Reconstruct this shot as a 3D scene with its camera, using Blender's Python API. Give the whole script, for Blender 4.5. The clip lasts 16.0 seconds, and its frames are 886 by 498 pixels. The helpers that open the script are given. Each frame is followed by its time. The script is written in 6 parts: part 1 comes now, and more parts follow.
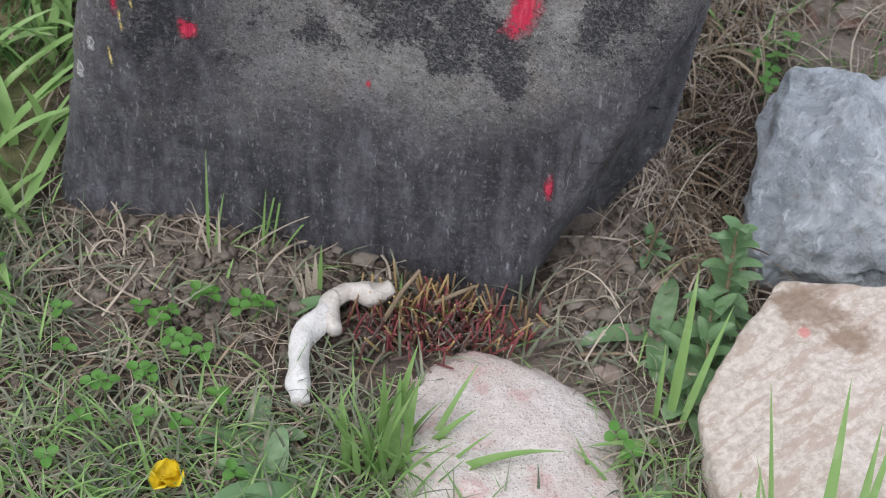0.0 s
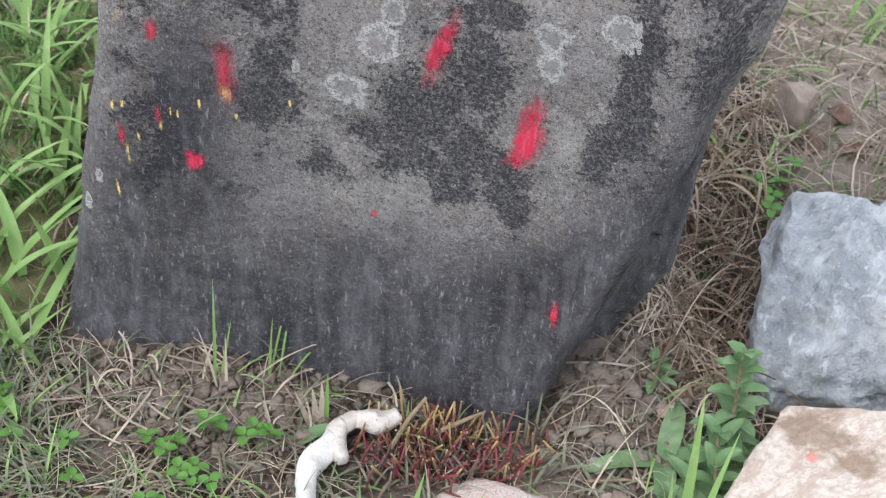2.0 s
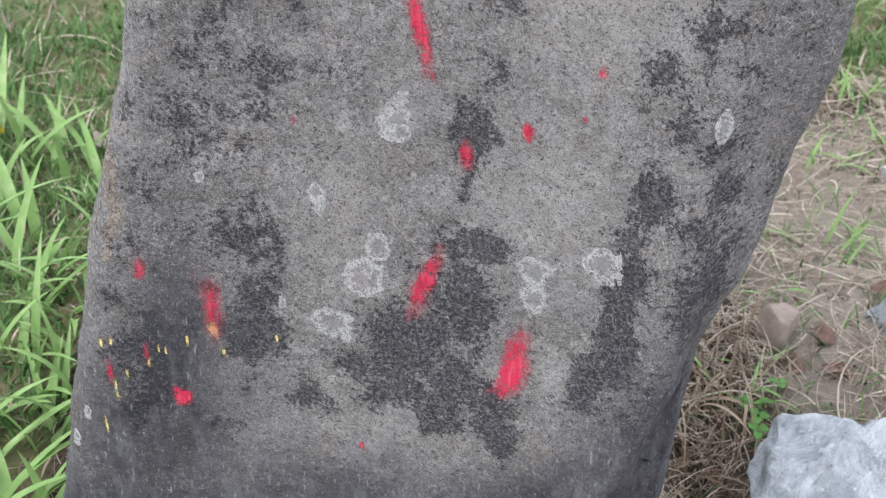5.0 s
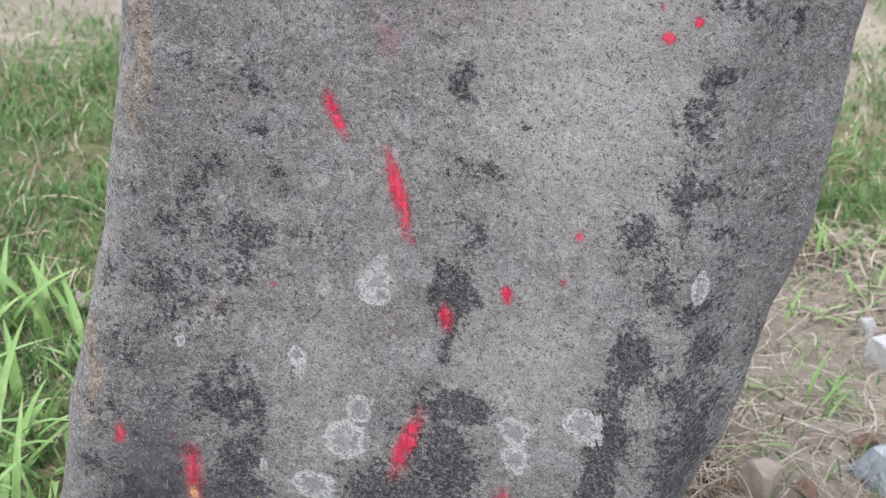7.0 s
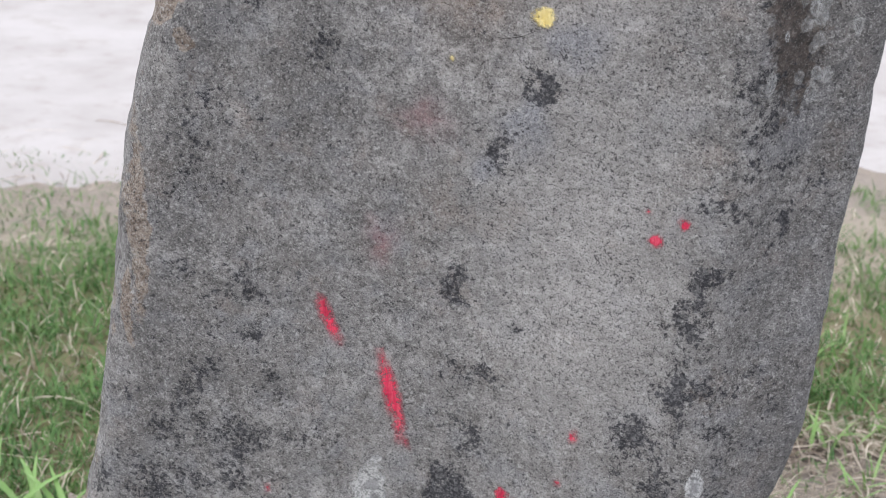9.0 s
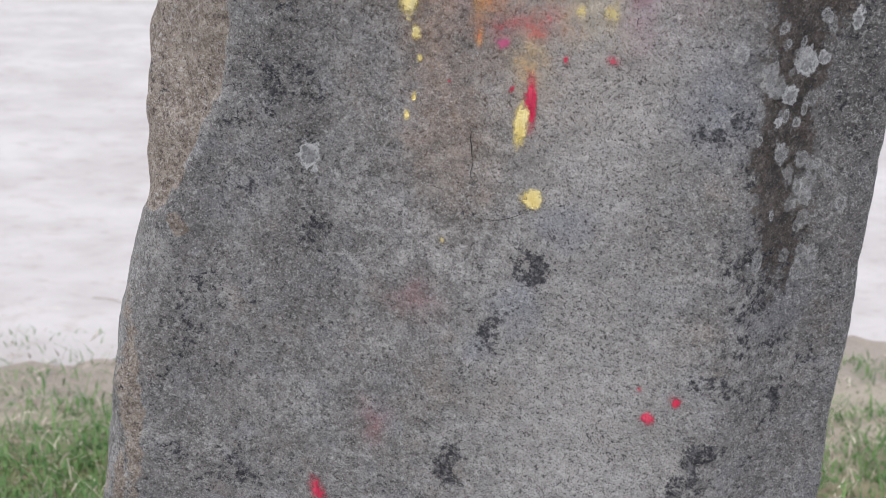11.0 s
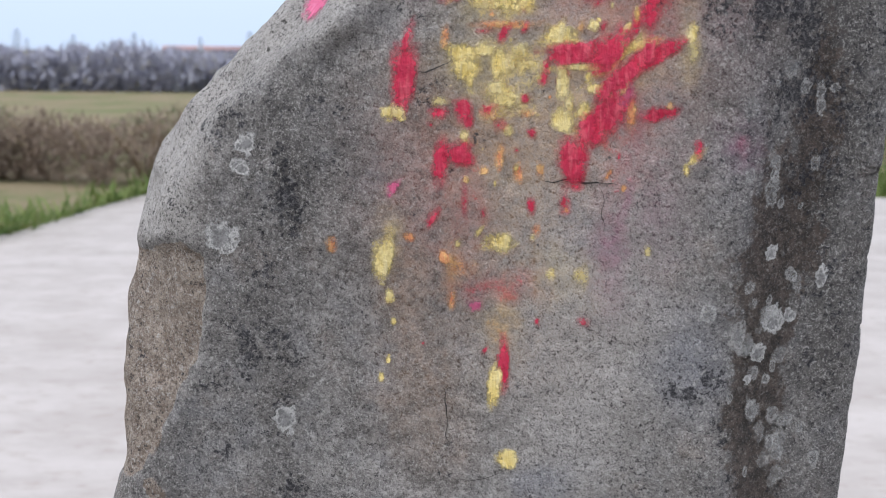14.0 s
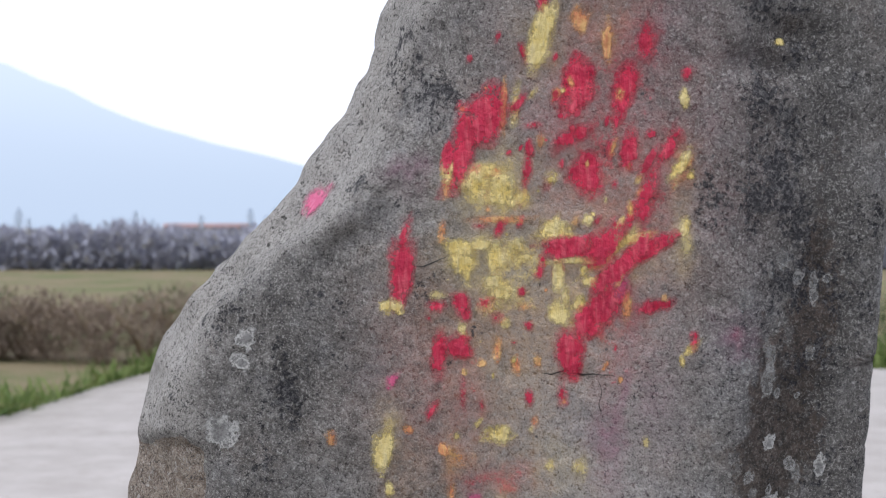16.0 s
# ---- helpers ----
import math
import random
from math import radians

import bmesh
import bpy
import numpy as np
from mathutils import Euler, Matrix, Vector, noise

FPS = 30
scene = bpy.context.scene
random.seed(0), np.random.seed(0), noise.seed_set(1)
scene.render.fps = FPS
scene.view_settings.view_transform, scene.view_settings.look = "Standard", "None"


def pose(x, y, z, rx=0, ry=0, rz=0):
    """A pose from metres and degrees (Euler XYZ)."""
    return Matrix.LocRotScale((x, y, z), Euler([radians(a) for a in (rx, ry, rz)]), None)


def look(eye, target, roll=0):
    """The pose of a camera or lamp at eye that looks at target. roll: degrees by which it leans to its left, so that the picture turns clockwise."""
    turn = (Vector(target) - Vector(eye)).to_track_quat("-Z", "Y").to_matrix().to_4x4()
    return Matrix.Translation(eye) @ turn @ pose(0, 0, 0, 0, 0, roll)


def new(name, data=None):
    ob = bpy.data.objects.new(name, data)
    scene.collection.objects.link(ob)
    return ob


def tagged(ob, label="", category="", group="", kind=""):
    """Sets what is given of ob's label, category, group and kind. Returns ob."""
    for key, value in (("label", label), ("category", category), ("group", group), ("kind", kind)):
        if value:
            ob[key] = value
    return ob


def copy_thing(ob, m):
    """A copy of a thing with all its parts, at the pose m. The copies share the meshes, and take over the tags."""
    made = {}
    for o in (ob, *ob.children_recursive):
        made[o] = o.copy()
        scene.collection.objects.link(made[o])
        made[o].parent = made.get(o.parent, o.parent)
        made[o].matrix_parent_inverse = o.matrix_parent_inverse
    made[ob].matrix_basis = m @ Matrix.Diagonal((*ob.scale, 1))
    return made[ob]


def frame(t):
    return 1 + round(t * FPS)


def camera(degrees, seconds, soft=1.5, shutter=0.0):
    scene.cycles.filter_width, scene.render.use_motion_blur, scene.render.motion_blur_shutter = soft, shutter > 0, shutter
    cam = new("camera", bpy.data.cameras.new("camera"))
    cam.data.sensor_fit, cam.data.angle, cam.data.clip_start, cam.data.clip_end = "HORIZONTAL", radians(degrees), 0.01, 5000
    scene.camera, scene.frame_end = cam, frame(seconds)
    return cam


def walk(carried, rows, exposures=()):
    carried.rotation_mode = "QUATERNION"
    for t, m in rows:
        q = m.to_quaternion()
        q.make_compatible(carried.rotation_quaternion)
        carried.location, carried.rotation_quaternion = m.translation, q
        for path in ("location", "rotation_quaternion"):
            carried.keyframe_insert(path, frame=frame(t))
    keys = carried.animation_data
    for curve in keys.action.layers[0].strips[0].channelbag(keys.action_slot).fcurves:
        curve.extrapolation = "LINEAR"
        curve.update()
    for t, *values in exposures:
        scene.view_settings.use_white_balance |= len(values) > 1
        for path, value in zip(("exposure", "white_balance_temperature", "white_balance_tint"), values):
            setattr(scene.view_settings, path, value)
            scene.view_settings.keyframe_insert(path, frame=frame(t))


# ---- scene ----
# Rows: seconds, x, y, z, yaw, pitch, roll (clockwise) in metres and degrees.
cam = camera(29.5, 16.0, 0.8)
PATH = [
    (0, -0.0185, 0.0505, 1.1965, -0.364, -43.389, -5.538),
    (0.5, -0.0189, 0.0499, 1.1990, -0.066, -42.134, -5.218),
    (1, -0.0182, 0.0503, 1.2027, 0.166, -41.179, -5.004),
    (1.5, -0.0176, 0.0497, 1.2053, 0.322, -40.338, -4.755),
    (2, -0.0171, 0.0498, 1.2093, 0.459, -39.375, -4.539),
    (2.5, -0.0173, 0.0491, 1.2128, 0.573, -38.149, -4.330),
    (3, -0.0173, 0.0486, 1.2158, 0.632, -36.983, -4.075),
    (3.5, -0.0177, 0.0483, 1.2181, 0.662, -35.793, -3.871),
    (4, -0.0167, 0.0478, 1.2232, 0.705, -34.440, -3.587),
    (6.5, -0.0103, 0.0458, 1.2470, 0.555, -28.632, -2.968),
    (7, -0.0106, 0.0434, 1.2512, 0.354, -27.065, -2.915),
    (7.5, -0.0104, 0.0409, 1.2551, 0.310, -25.250, -2.738),
    (8, -0.0104, 0.0395, 1.2582, 0.282, -23.770, -2.580),
    (8.5, -0.0102, 0.0366, 1.2622, 0.323, -22.405, -2.397),
    (9, -0.0102, 0.0344, 1.2672, 0.417, -20.607, -2.205),
    (9.5, -0.0095, 0.0322, 1.2709, 0.526, -19.007, -1.986),
    (12, -0.0034, 0.0212, 1.2837, 0.255, -12.349, -1.147),
    (12.5, -0.0026, 0.0188, 1.2865, 0.106, -11.085, -0.941),
    (13, -0.0023, 0.0162, 1.2890, -0.003, -9.449, -0.890),
    (13.5, -0.0014, 0.0140, 1.2904, -0.047, -7.913, -0.823),
    (14, -0.0016, 0.0125, 1.2978, -0.044, -6.617, -0.590),
    (14.5, -0.0014, 0.0106, 1.2988, -0.034, -5.365, -0.501),
    (15, -0.0009, 0.0081, 1.3033, 0.009, -4.184, -0.352),
    (15.5, -0.0007, 0.0042, 1.3071, 0.008, -2.786, -0.188),
    (16, 0.0000, -0.0000, 1.3130, -0.000, -0.693, 0.000),
]
EXPOSURES = ((0.0, 0.28), (2.0, 0.73), (4.0, 0.86), (7.0, 0.93), (9.0, 0.66), (9.5, 0.73), (12.5, 0.35), (14.0, 0.42), (15.5, 0.42), (16.0, 0.20))
walk(cam, [(t, pose(x, y, z, 90 + pitch, 0, yaw) @ pose(0, 0, 0, 0, 0, -roll)) for t, x, y, z, yaw, pitch, roll in PATH], EXPOSURES)
cam.data.dof.use_dof = True
cam.data.dof.focus_distance = 1.47
cam.data.dof.aperture_fstop = 14.0

# ---- overcast daylight ----
world = bpy.data.worlds.new("overcast_sky")
scene.world = world
world.use_nodes = True
wn, wl = world.node_tree.nodes, world.node_tree.links
SUN_ELEV, SUN_ROT = radians(58), radians(215)
sky = wn.new("ShaderNodeTexSky")
sky.sky_type, sky.sun_disc = "NISHITA", False
sky.sun_elevation, sky.sun_rotation, sky.dust_density = SUN_ELEV, SUN_ROT, 4.0
thin = wn.new("ShaderNodeVectorMath")
thin.operation = "SCALE"
thin.inputs[3].default_value = 0.1
cloud = wn.new("ShaderNodeMix")
cloud.data_type = "RGBA"
cloud.inputs[0].default_value = 0.82
cloud.inputs[7].default_value = (1.07, 1.13, 1.29, 1)
wl.new(sky.outputs[0], thin.inputs[0])
wl.new(thin.outputs[0], cloud.inputs[6])
wl.new(cloud.outputs[2], wn["Background"].inputs[0])
wn["Background"].inputs[1].default_value = 1.0

sun_data = bpy.data.lights.new("sun", "SUN")
sun_data.energy, sun_data.angle, sun_data.color = 1.0, radians(35), (1.0, 0.97, 0.95)
sun = new("sun", sun_data)
sun.matrix_world = look((-3.0, -4.0, 8.0), (0.0, 0.0, 0.0))


# ---- material helpers ----
class Mat:
    """A node material with a few short ways to chain nodes."""

    def __init__(self, name, rough=0.8, spec=0.3):
        self.m = bpy.data.materials.new(name)
        self.m.use_nodes = True
        self.t = self.m.node_tree
        self.b = self.t.nodes["Principled BSDF"]
        self.b.inputs["Roughness"].default_value = rough
        self.b.inputs["Specular IOR Level"].default_value = spec
        self.co = self.t.nodes.new("ShaderNodeTexCoord").outputs["Object"]

    def put(self, sock, v):
        if isinstance(v, bpy.types.NodeSocket):
            self.t.links.new(v, sock)
        elif isinstance(v, (tuple, list)) and len(sock.default_value) == 4:
            sock.default_value = (*v[:3], 1)
        else:
            sock.default_value = v

    def scaled(self, v, turn=0.0):
        n = self.t.nodes.new("ShaderNodeMapping")
        if turn:
            n.vector_type = "TEXTURE"
            v = tuple(1 / w for w in v)
            n.inputs["Rotation"].default_value[2] = radians(turn)
        n.inputs["Scale"].default_value = v
        self.t.links.new(self.co, n.inputs[0])
        return n.outputs[0]

    def noise(self, scale, detail=4.0, rough=0.6, at=None, distort=0.0):
        n = self.t.nodes.new("ShaderNodeTexNoise")
        n.inputs["Scale"].default_value, n.inputs["Detail"].default_value = scale, detail
        n.inputs["Roughness"].default_value, n.inputs["Distortion"].default_value = rough, distort
        self.t.links.new(at or self.co, n.inputs["Vector"])
        return n.outputs[0]

    def cells(self, scale, feature="F1", at=None):
        n = self.t.nodes.new("ShaderNodeTexVoronoi")
        n.feature = feature
        n.inputs["Scale"].default_value = scale
        self.t.links.new(at or self.co, n.inputs["Vector"])
        return n.outputs["Distance"]

    def ramp(self, v, lo, hi, a=0.0, b=1.0):
        n = self.t.nodes.new("ShaderNodeMapRange")
        n.interpolation_type = "SMOOTHSTEP"
        for i, w in enumerate((v, lo, hi, a, b)):
            self.put(n.inputs[i], w)
        return n.outputs[0]

    def math(self, op, a, b=0.0, clamp=False):
        n = self.t.nodes.new("ShaderNodeMath")
        n.operation, n.use_clamp = op, clamp
        self.put(n.inputs[0], a)
        self.put(n.inputs[1], b)
        return n.outputs[0]

    def mix(self, f, a, b, blend="MIX"):
        n = self.t.nodes.new("ShaderNodeMix")
        n.data_type, n.blend_type = "RGBA", blend
        self.put(n.inputs[0], f)
        self.put(n.inputs[6], a)
        self.put(n.inputs[7], b)
        return n.outputs[2]

    def attr(self, name, out="Fac"):
        n = self.t.nodes.new("ShaderNodeAttribute")
        n.attribute_name = name
        return n.outputs[out]

    def island(self):
        return self.t.nodes.new("ShaderNodeNewGeometry").outputs["Random Per Island"]

    def rnd(self):
        return self.t.nodes.new("ShaderNodeObjectInfo").outputs["Random"]

    def bump(self, h, dist=0.002, strength=1.0, base=None):
        n = self.t.nodes.new("ShaderNodeBump")
        n.inputs["Distance"].default_value, n.inputs["Strength"].default_value = dist, strength
        self.put(n.inputs["Height"], h)
        if base is not None:
            self.put(n.inputs["Normal"], base)
        return n.outputs[0]

    def done(self, colour, normal=None, rough=None, alpha=None):
        self.put(self.b.inputs["Base Color"], colour)
        if normal is not None:
            self.put(self.b.inputs["Normal"], normal)
        if rough is not None:
            self.put(self.b.inputs["Roughness"], rough)
        if alpha is not None:
            self.put(self.b.inputs["Alpha"], alpha)
        return self.m


def stone_material():
    """Grey gritty stone: pits and pale grains, black crusts with ragged rims, brown runs, coloured powder rubbed into the grain, a smooth dark foot."""
    k = Mat("weathered_slate", 0.88, 0.25)
    fine, grit, mid, big = k.noise(640, 3, 0.7), k.noise(270, 5, 0.75, None, 0.8), k.noise(105, 5, 0.7), k.noise(13, 5, 0.6)
    streak = k.noise(26, 5, 0.65, k.scaled((1, 1, 0.10)))
    ragged = k.noise(22, 7, 0.72)
    c = k.mix(k.ramp(mid, 0.36, 0.64), (0.215, 0.204, 0.194), (0.42, 0.405, 0.388))
    c = k.mix(k.ramp(k.noise(52, 6, 0.7), 0.40, 0.60, 0.55, 0.0), c, (0.135, 0.130, 0.124))
    c = k.mix(k.ramp(big, 0.42, 0.62, 0.0, 0.5), c, (0.19, 0.178, 0.166))
    c = k.mix(k.ramp(k.noise(29, 4, 0.6), 0.48, 0.68, 0, 0.4), c, (0.285, 0.29, 0.305))
    c = k.mix(k.ramp(k.noise(18, 5, 0.65), 0.54, 0.70, 0, 0.4), c, (0.32, 0.255, 0.215))
    c = k.mix(k.ramp(k.attr("bare"), 0.15, 0.95, 0.0, 0.7), c, k.mix(mid, (0.35, 0.333, 0.313), (0.56, 0.537, 0.51)))
    c = k.mix(k.ramp(k.attr("bluish"), 0.1, 0.9, 0.0, 0.55), c, k.mix(mid, (0.20, 0.21, 0.24), (0.36, 0.375, 0.42)))
    # Broad soft darker patches, broken up by vertical streaks.
    c = k.mix(k.math("MULTIPLY", k.attr("dark_wash"), k.ramp(streak, 0.35, 0.6, 0.5, 0.95)), c, k.mix(mid, (0.06, 0.057, 0.054), (0.14, 0.134, 0.128)))
    tan = k.ramp(k.math("ADD", k.attr("tan"), k.math("MULTIPLY", k.math("SUBTRACT", ragged, 0.5), 0.8)), 0.38, 0.48, 0, 0.85)
    c = k.mix(tan, c, k.mix(k.ramp(mid, 0.35, 0.65), (0.20, 0.15, 0.115), (0.36, 0.295, 0.235)))
    run = k.ramp(k.math("ADD", k.attr("brown_run"), k.math("ADD", k.math("MULTIPLY", k.math("SUBTRACT", streak, 0.5), 0.8), k.math("MULTIPLY", k.math("SUBTRACT", mid, 0.5), 1.2))), 0.16, 0.46, 0, 0.9)
    c = k.mix(run, c, k.mix(k.ramp(mid, 0.35, 0.65), (0.042, 0.034, 0.029), (0.115, 0.090, 0.075)))
    gap = k.ramp(run, 0, 1, 1.0, 0.35)
    c = k.mix(k.math("MULTIPLY", k.ramp(grit, 0.53, 0.64, 0.0, 0.6), gap), c, (0.52, 0.51, 0.485))
    c = k.mix(k.ramp(grit, 0.46, 0.36, 0.0, 0.85), c, (0.042, 0.041, 0.042))
    c = k.mix(k.math("MULTIPLY", k.ramp(fine, 0.55, 0.66, 0.0, 0.55), gap), c, (0.54, 0.53, 0.50))
    c = k.mix(k.ramp(fine, 0.45, 0.35, 0.0, 0.65), c, (0.045, 0.045, 0.048))
    lay = k.math("ADD", k.math("MULTIPLY", grit, 0.45), k.math("ADD", k.math("MULTIPLY", mid, 0.4), k.math("MULTIPLY", ragged, 0.45)))
    for name, tone, most in (("powder_purple", (0.36, 0.16, 0.26), 0.5), ("powder_orange", (0.62, 0.33, 0.15), 0.7), ("powder_red", (0.52, 0.07, 0.10), 0.8), ("powder_yellow", (0.78, 0.64, 0.30), 0.85)):
        a = k.attr(name)
        haze = k.math("MULTIPLY", k.math("MULTIPLY", a, k.ramp(mid, 0.3, 0.7, 0.3, 1.0)), 0.72)
        dust = k.ramp(k.math("ADD", k.math("MULTIPLY", a, 0.26), lay), 0.82, 0.92, 0.0, most)
        c = k.mix(k.math("MAXIMUM", haze, k.math("MULTIPLY", dust, k.ramp(a, 0.05, 0.3))), c, tone)
    flecks = k.noise(190, 6, 0.8)
    rim = k.math("ADD", k.attr("crust"), k.math("ADD", k.math("MULTIPLY", k.math("SUBTRACT", ragged, 0.5), 2.5), k.math("MULTIPLY", k.math("SUBTRACT", flecks, 0.5), 2.5)))
    black = k.ramp(rim, 0.52, 0.62, 0.0, 0.86)
    c = k.mix(black, c, k.mix(k.ramp(grit, 0.46, 0.60), (0.026, 0.027, 0.034), (0.155, 0.153, 0.156)))
    pit = k.math("MULTIPLY", k.ramp(k.noise(190, 3, 0.6, None, 0.7), 0.39, 0.32, 0, 0.8), k.ramp(k.math("ADD", k.attr("pitted"), k.math("MULTIPLY", k.math("SUBTRACT", ragged, 0.5), 1.6)), 0.45, 0.65))
    c = k.mix(pit, c, (0.05, 0.048, 0.045))
    wet = k.math("ADD", k.attr("damp"), k.math("MULTIPLY", k.math("SUBTRACT", streak, 0.5), 0.75))
    wet = k.ramp(k.math("ADD", wet, k.math("MULTIPLY", k.math("SUBTRACT", mid, 0.5), 0.7)), 0.12, 0.80, 0, 0.92)
    slate = k.mix(k.ramp(streak, 0.36, 0.62), (0.026, 0.026, 0.033), (0.125, 0.122, 0.136))
    slate = k.mix(k.ramp(k.noise(75, 6, 0.75, k.scaled((1, 1, 0.35))), 0.42, 0.60, 0.6, 0.0), slate, (0.020, 0.020, 0.027))
    slate = k.mix(k.ramp(grit, 0.53, 0.64, 0, 0.5), slate, (0.21, 0.21, 0.22))
    slate = k.mix(k.ramp(k.noise(210, 3, 0.6, k.scaled((1, 1, 0.25))), 0.61, 0.70, 0, 0.7), slate, (0.31, 0.31, 0.32))
    c = k.mix(wet, c, slate)
    grain = k.math("ADD", k.math("MULTIPLY", grit, 1.0), k.math("MULTIPLY", fine, 0.4))
    grain = k.math("MULTIPLY", grain, k.ramp(wet, 0.0, 1.0, 1.0, 0.55))
    grain = k.math("SUBTRACT", k.math("ADD", grain, k.math("MULTIPLY", mid, 0.8)), k.math("ADD", k.math("MULTIPLY", pit, 1.2), k.math("MULTIPLY", black, 0.18)))
    n = k.bump(grain, 0.0026, 0.9)
    n = k.bump(k.noise(38, 5, 0.65), 0.005, 0.6, n)
    n = k.bump(big, 0.012, 0.5, n)
    return k.done(c, n, k.ramp(wet, 0, 1, 0.9, 0.58))


def lichen_material():
    """A thin round lichen: a pale lobed rim round a greyer, broken middle."""
    k = Mat("grey_lichen", 0.9, 0.15)
    r = k.attr("rim")
    lobes, grain = k.noise(150, 4, 0.65), k.noise(420, 3, 0.7)
    edge = k.math("ADD", r, k.math("ADD", k.math("MULTIPLY", k.math("SUBTRACT", lobes, 0.5), 1.6), k.math("MULTIPLY", k.math("SUBTRACT", grain, 0.5), 0.8)))
    ring = k.ramp(edge, 0.35, 0.75)
    body = k.ramp(edge, 1.02, 0.86)
    holes = k.ramp(k.math("ADD", grain, k.math("MULTIPLY", lobes, 0.6)), 0.66, 0.80, 0.6, 0.9)
    a = k.math("MULTIPLY", body, k.math("MAXIMUM", k.ramp(ring, 0, 1, 0.0, 0.85), holes))
    c = k.mix(ring, (0.30, 0.30, 0.295), k.mix(k.ramp(grain, 0.4, 0.6), (0.38, 0.38, 0.37), (0.58, 0.575, 0.555)))
    return k.done(c, k.bump(k.math("ADD", lobes, grain), 0.002, 0.8), None, k.math("MULTIPLY", a, k.attr("cover")))


def paint_material(name, colours, thick):
    """Dabbed powder paste that thins out over the grain towards its rim."""
    k = Mat(name, 0.62, 0.35)
    r, cover = k.attr("rim"), k.attr("cover")
    grain, mid = k.noise(300, 5, 0.75), k.noise(80, 5, 0.65)
    drag = k.noise(240, 3, 0.6, k.scaled((1, 1, 0.12)))
    lay = k.math("ADD", k.math("MULTIPLY", grain, 0.7), k.math("MULTIPLY", mid, 0.75))
    lay = k.math("ADD", k.math("MULTIPLY", k.math("SUBTRACT", lay, 0.72), 3.4), k.math("SUBTRACT", k.math("MULTIPLY", cover, 1.0), k.math("MULTIPLY", k.math("POWER", r, 1.6), 0.95)))
    a = k.math("MAXIMUM", k.ramp(lay, 0.0, 0.36), k.ramp(lay, -1.0, 0.35, 0.0, 0.55))
    a = k.math("MULTIPLY", a, k.ramp(cover, 0.0, 0.75, 0.25, 1.0))
    c = k.mix(k.ramp(mid, 0.35, 0.65), colours[0], colours[1])
    c = k.mix(k.ramp(drag, 0.45, 0.7, 0, 0.5), c, colours[2])
    n = k.bump(k.math("ADD", k.math("MULTIPLY", drag, 0.8), k.math("MULTIPLY", mid, 0.9)), thick, 0.8)
    return k.done(c, n, None, a)


def simple(name, c1, c2, scale=40.0, rough=0.8, spec=0.3, bump=0.001, c3=None, by=None):
    k = Mat(name, rough, spec)
    a, b = k.noise(scale, 5, 0.65), k.noise(scale * 6, 3, 0.6)
    c = k.mix(k.ramp(a, 0.3, 0.7), c1, c2)
    c = k.mix(k.ramp(b, 0.5, 0.75, 0, 0.4), c, c3 or tuple(0.6 * v for v in c1))
    if by:
        c = k.mix(k.ramp(k.island() if by == "island" else k.rnd(), 0, 1, 0, 0.75), c, c3)
    return k.done(c, k.bump(k.math("ADD", a, k.math("MULTIPLY", b, 0.4)), bump, 0.8))


def leaf_material(name, c1, c2, c3, rough=0.5):
    """Blades and leaves, each a shade of its own, paler along fine veins, a little light coming through."""
    k = Mat(name, rough, 0.35)
    c = k.mix(k.island(), c1, c2)
    c = k.mix(k.ramp(k.noise(30, 3, 0.6), 0.45, 0.75, 0, 0.7), c, c3)
    k.b.inputs["Transmission Weight"].default_value = 0.0
    m = k.done(c, k.bump(k.noise(300, 2, 0.5), 0.0006, 0.6))
    tr = k.t.nodes.new("ShaderNodeBsdfTranslucent")
    ms = k.t.nodes.new("ShaderNodeMixShader")
    ms.inputs[0].default_value = 0.25
    k.put(tr.inputs[0], c)
    k.t.links.new(k.b.outputs[0], ms.inputs[1])
    k.t.links.new(tr.outputs[0], ms.inputs[2])
    k.t.links.new(ms.outputs[0], k.t.nodes["Material Output"].inputs[0])
    return m


def ground_material():
    k = Mat("soil_and_turf", 0.95, 0.15)
    turf, dust = k.attr("turf"), k.attr("dust")
    a, b, c0 = k.noise(9, 6, 0.65), k.noise(90, 5, 0.7), k.noise(420, 3, 0.6)
    soil = k.mix(k.ramp(b, 0.3, 0.7), (0.020, 0.015, 0.012), (0.125, 0.095, 0.076))
    soil = k.mix(k.ramp(a, 0.42, 0.7, 0, 0.45), soil, (0.26, 0.21, 0.175))
    soil = k.mix(k.ramp(c0, 0.55, 0.75, 0, 0.5), soil, (0.33, 0.28, 0.225))
    grass = k.mix(k.ramp(b, 0.3, 0.7), (0.05, 0.085, 0.025), (0.14, 0.19, 0.06))
    grass = k.mix(k.ramp(a, 0.45, 0.7, 0, 0.7), grass, (0.27, 0.23, 0.14))
    grass = k.mix(k.ramp(k.noise(0.35, 4, 0.6), 0.32, 0.5, 0, 0.8), grass, (0.24, 0.185, 0.125))
    grass = k.mix(k.ramp(k.noise(0.9, 5, 0.65), 0.5, 0.62, 0, 0.6), grass, (0.10, 0.14, 0.045))
    c = k.mix(k.ramp(k.math("ADD", turf, k.math("MULTIPLY", k.math("SUBTRACT", a, 0.5), 0.8)), 0.35, 0.65), soil, grass)
    c = k.mix(dust, c, k.mix(b, (0.30, 0.25, 0.205), (0.52, 0.455, 0.39)))
    return k.done(c, k.bump(k.math("ADD", b, k.math("MULTIPLY", c0, 0.4)), 0.006, 0.9))


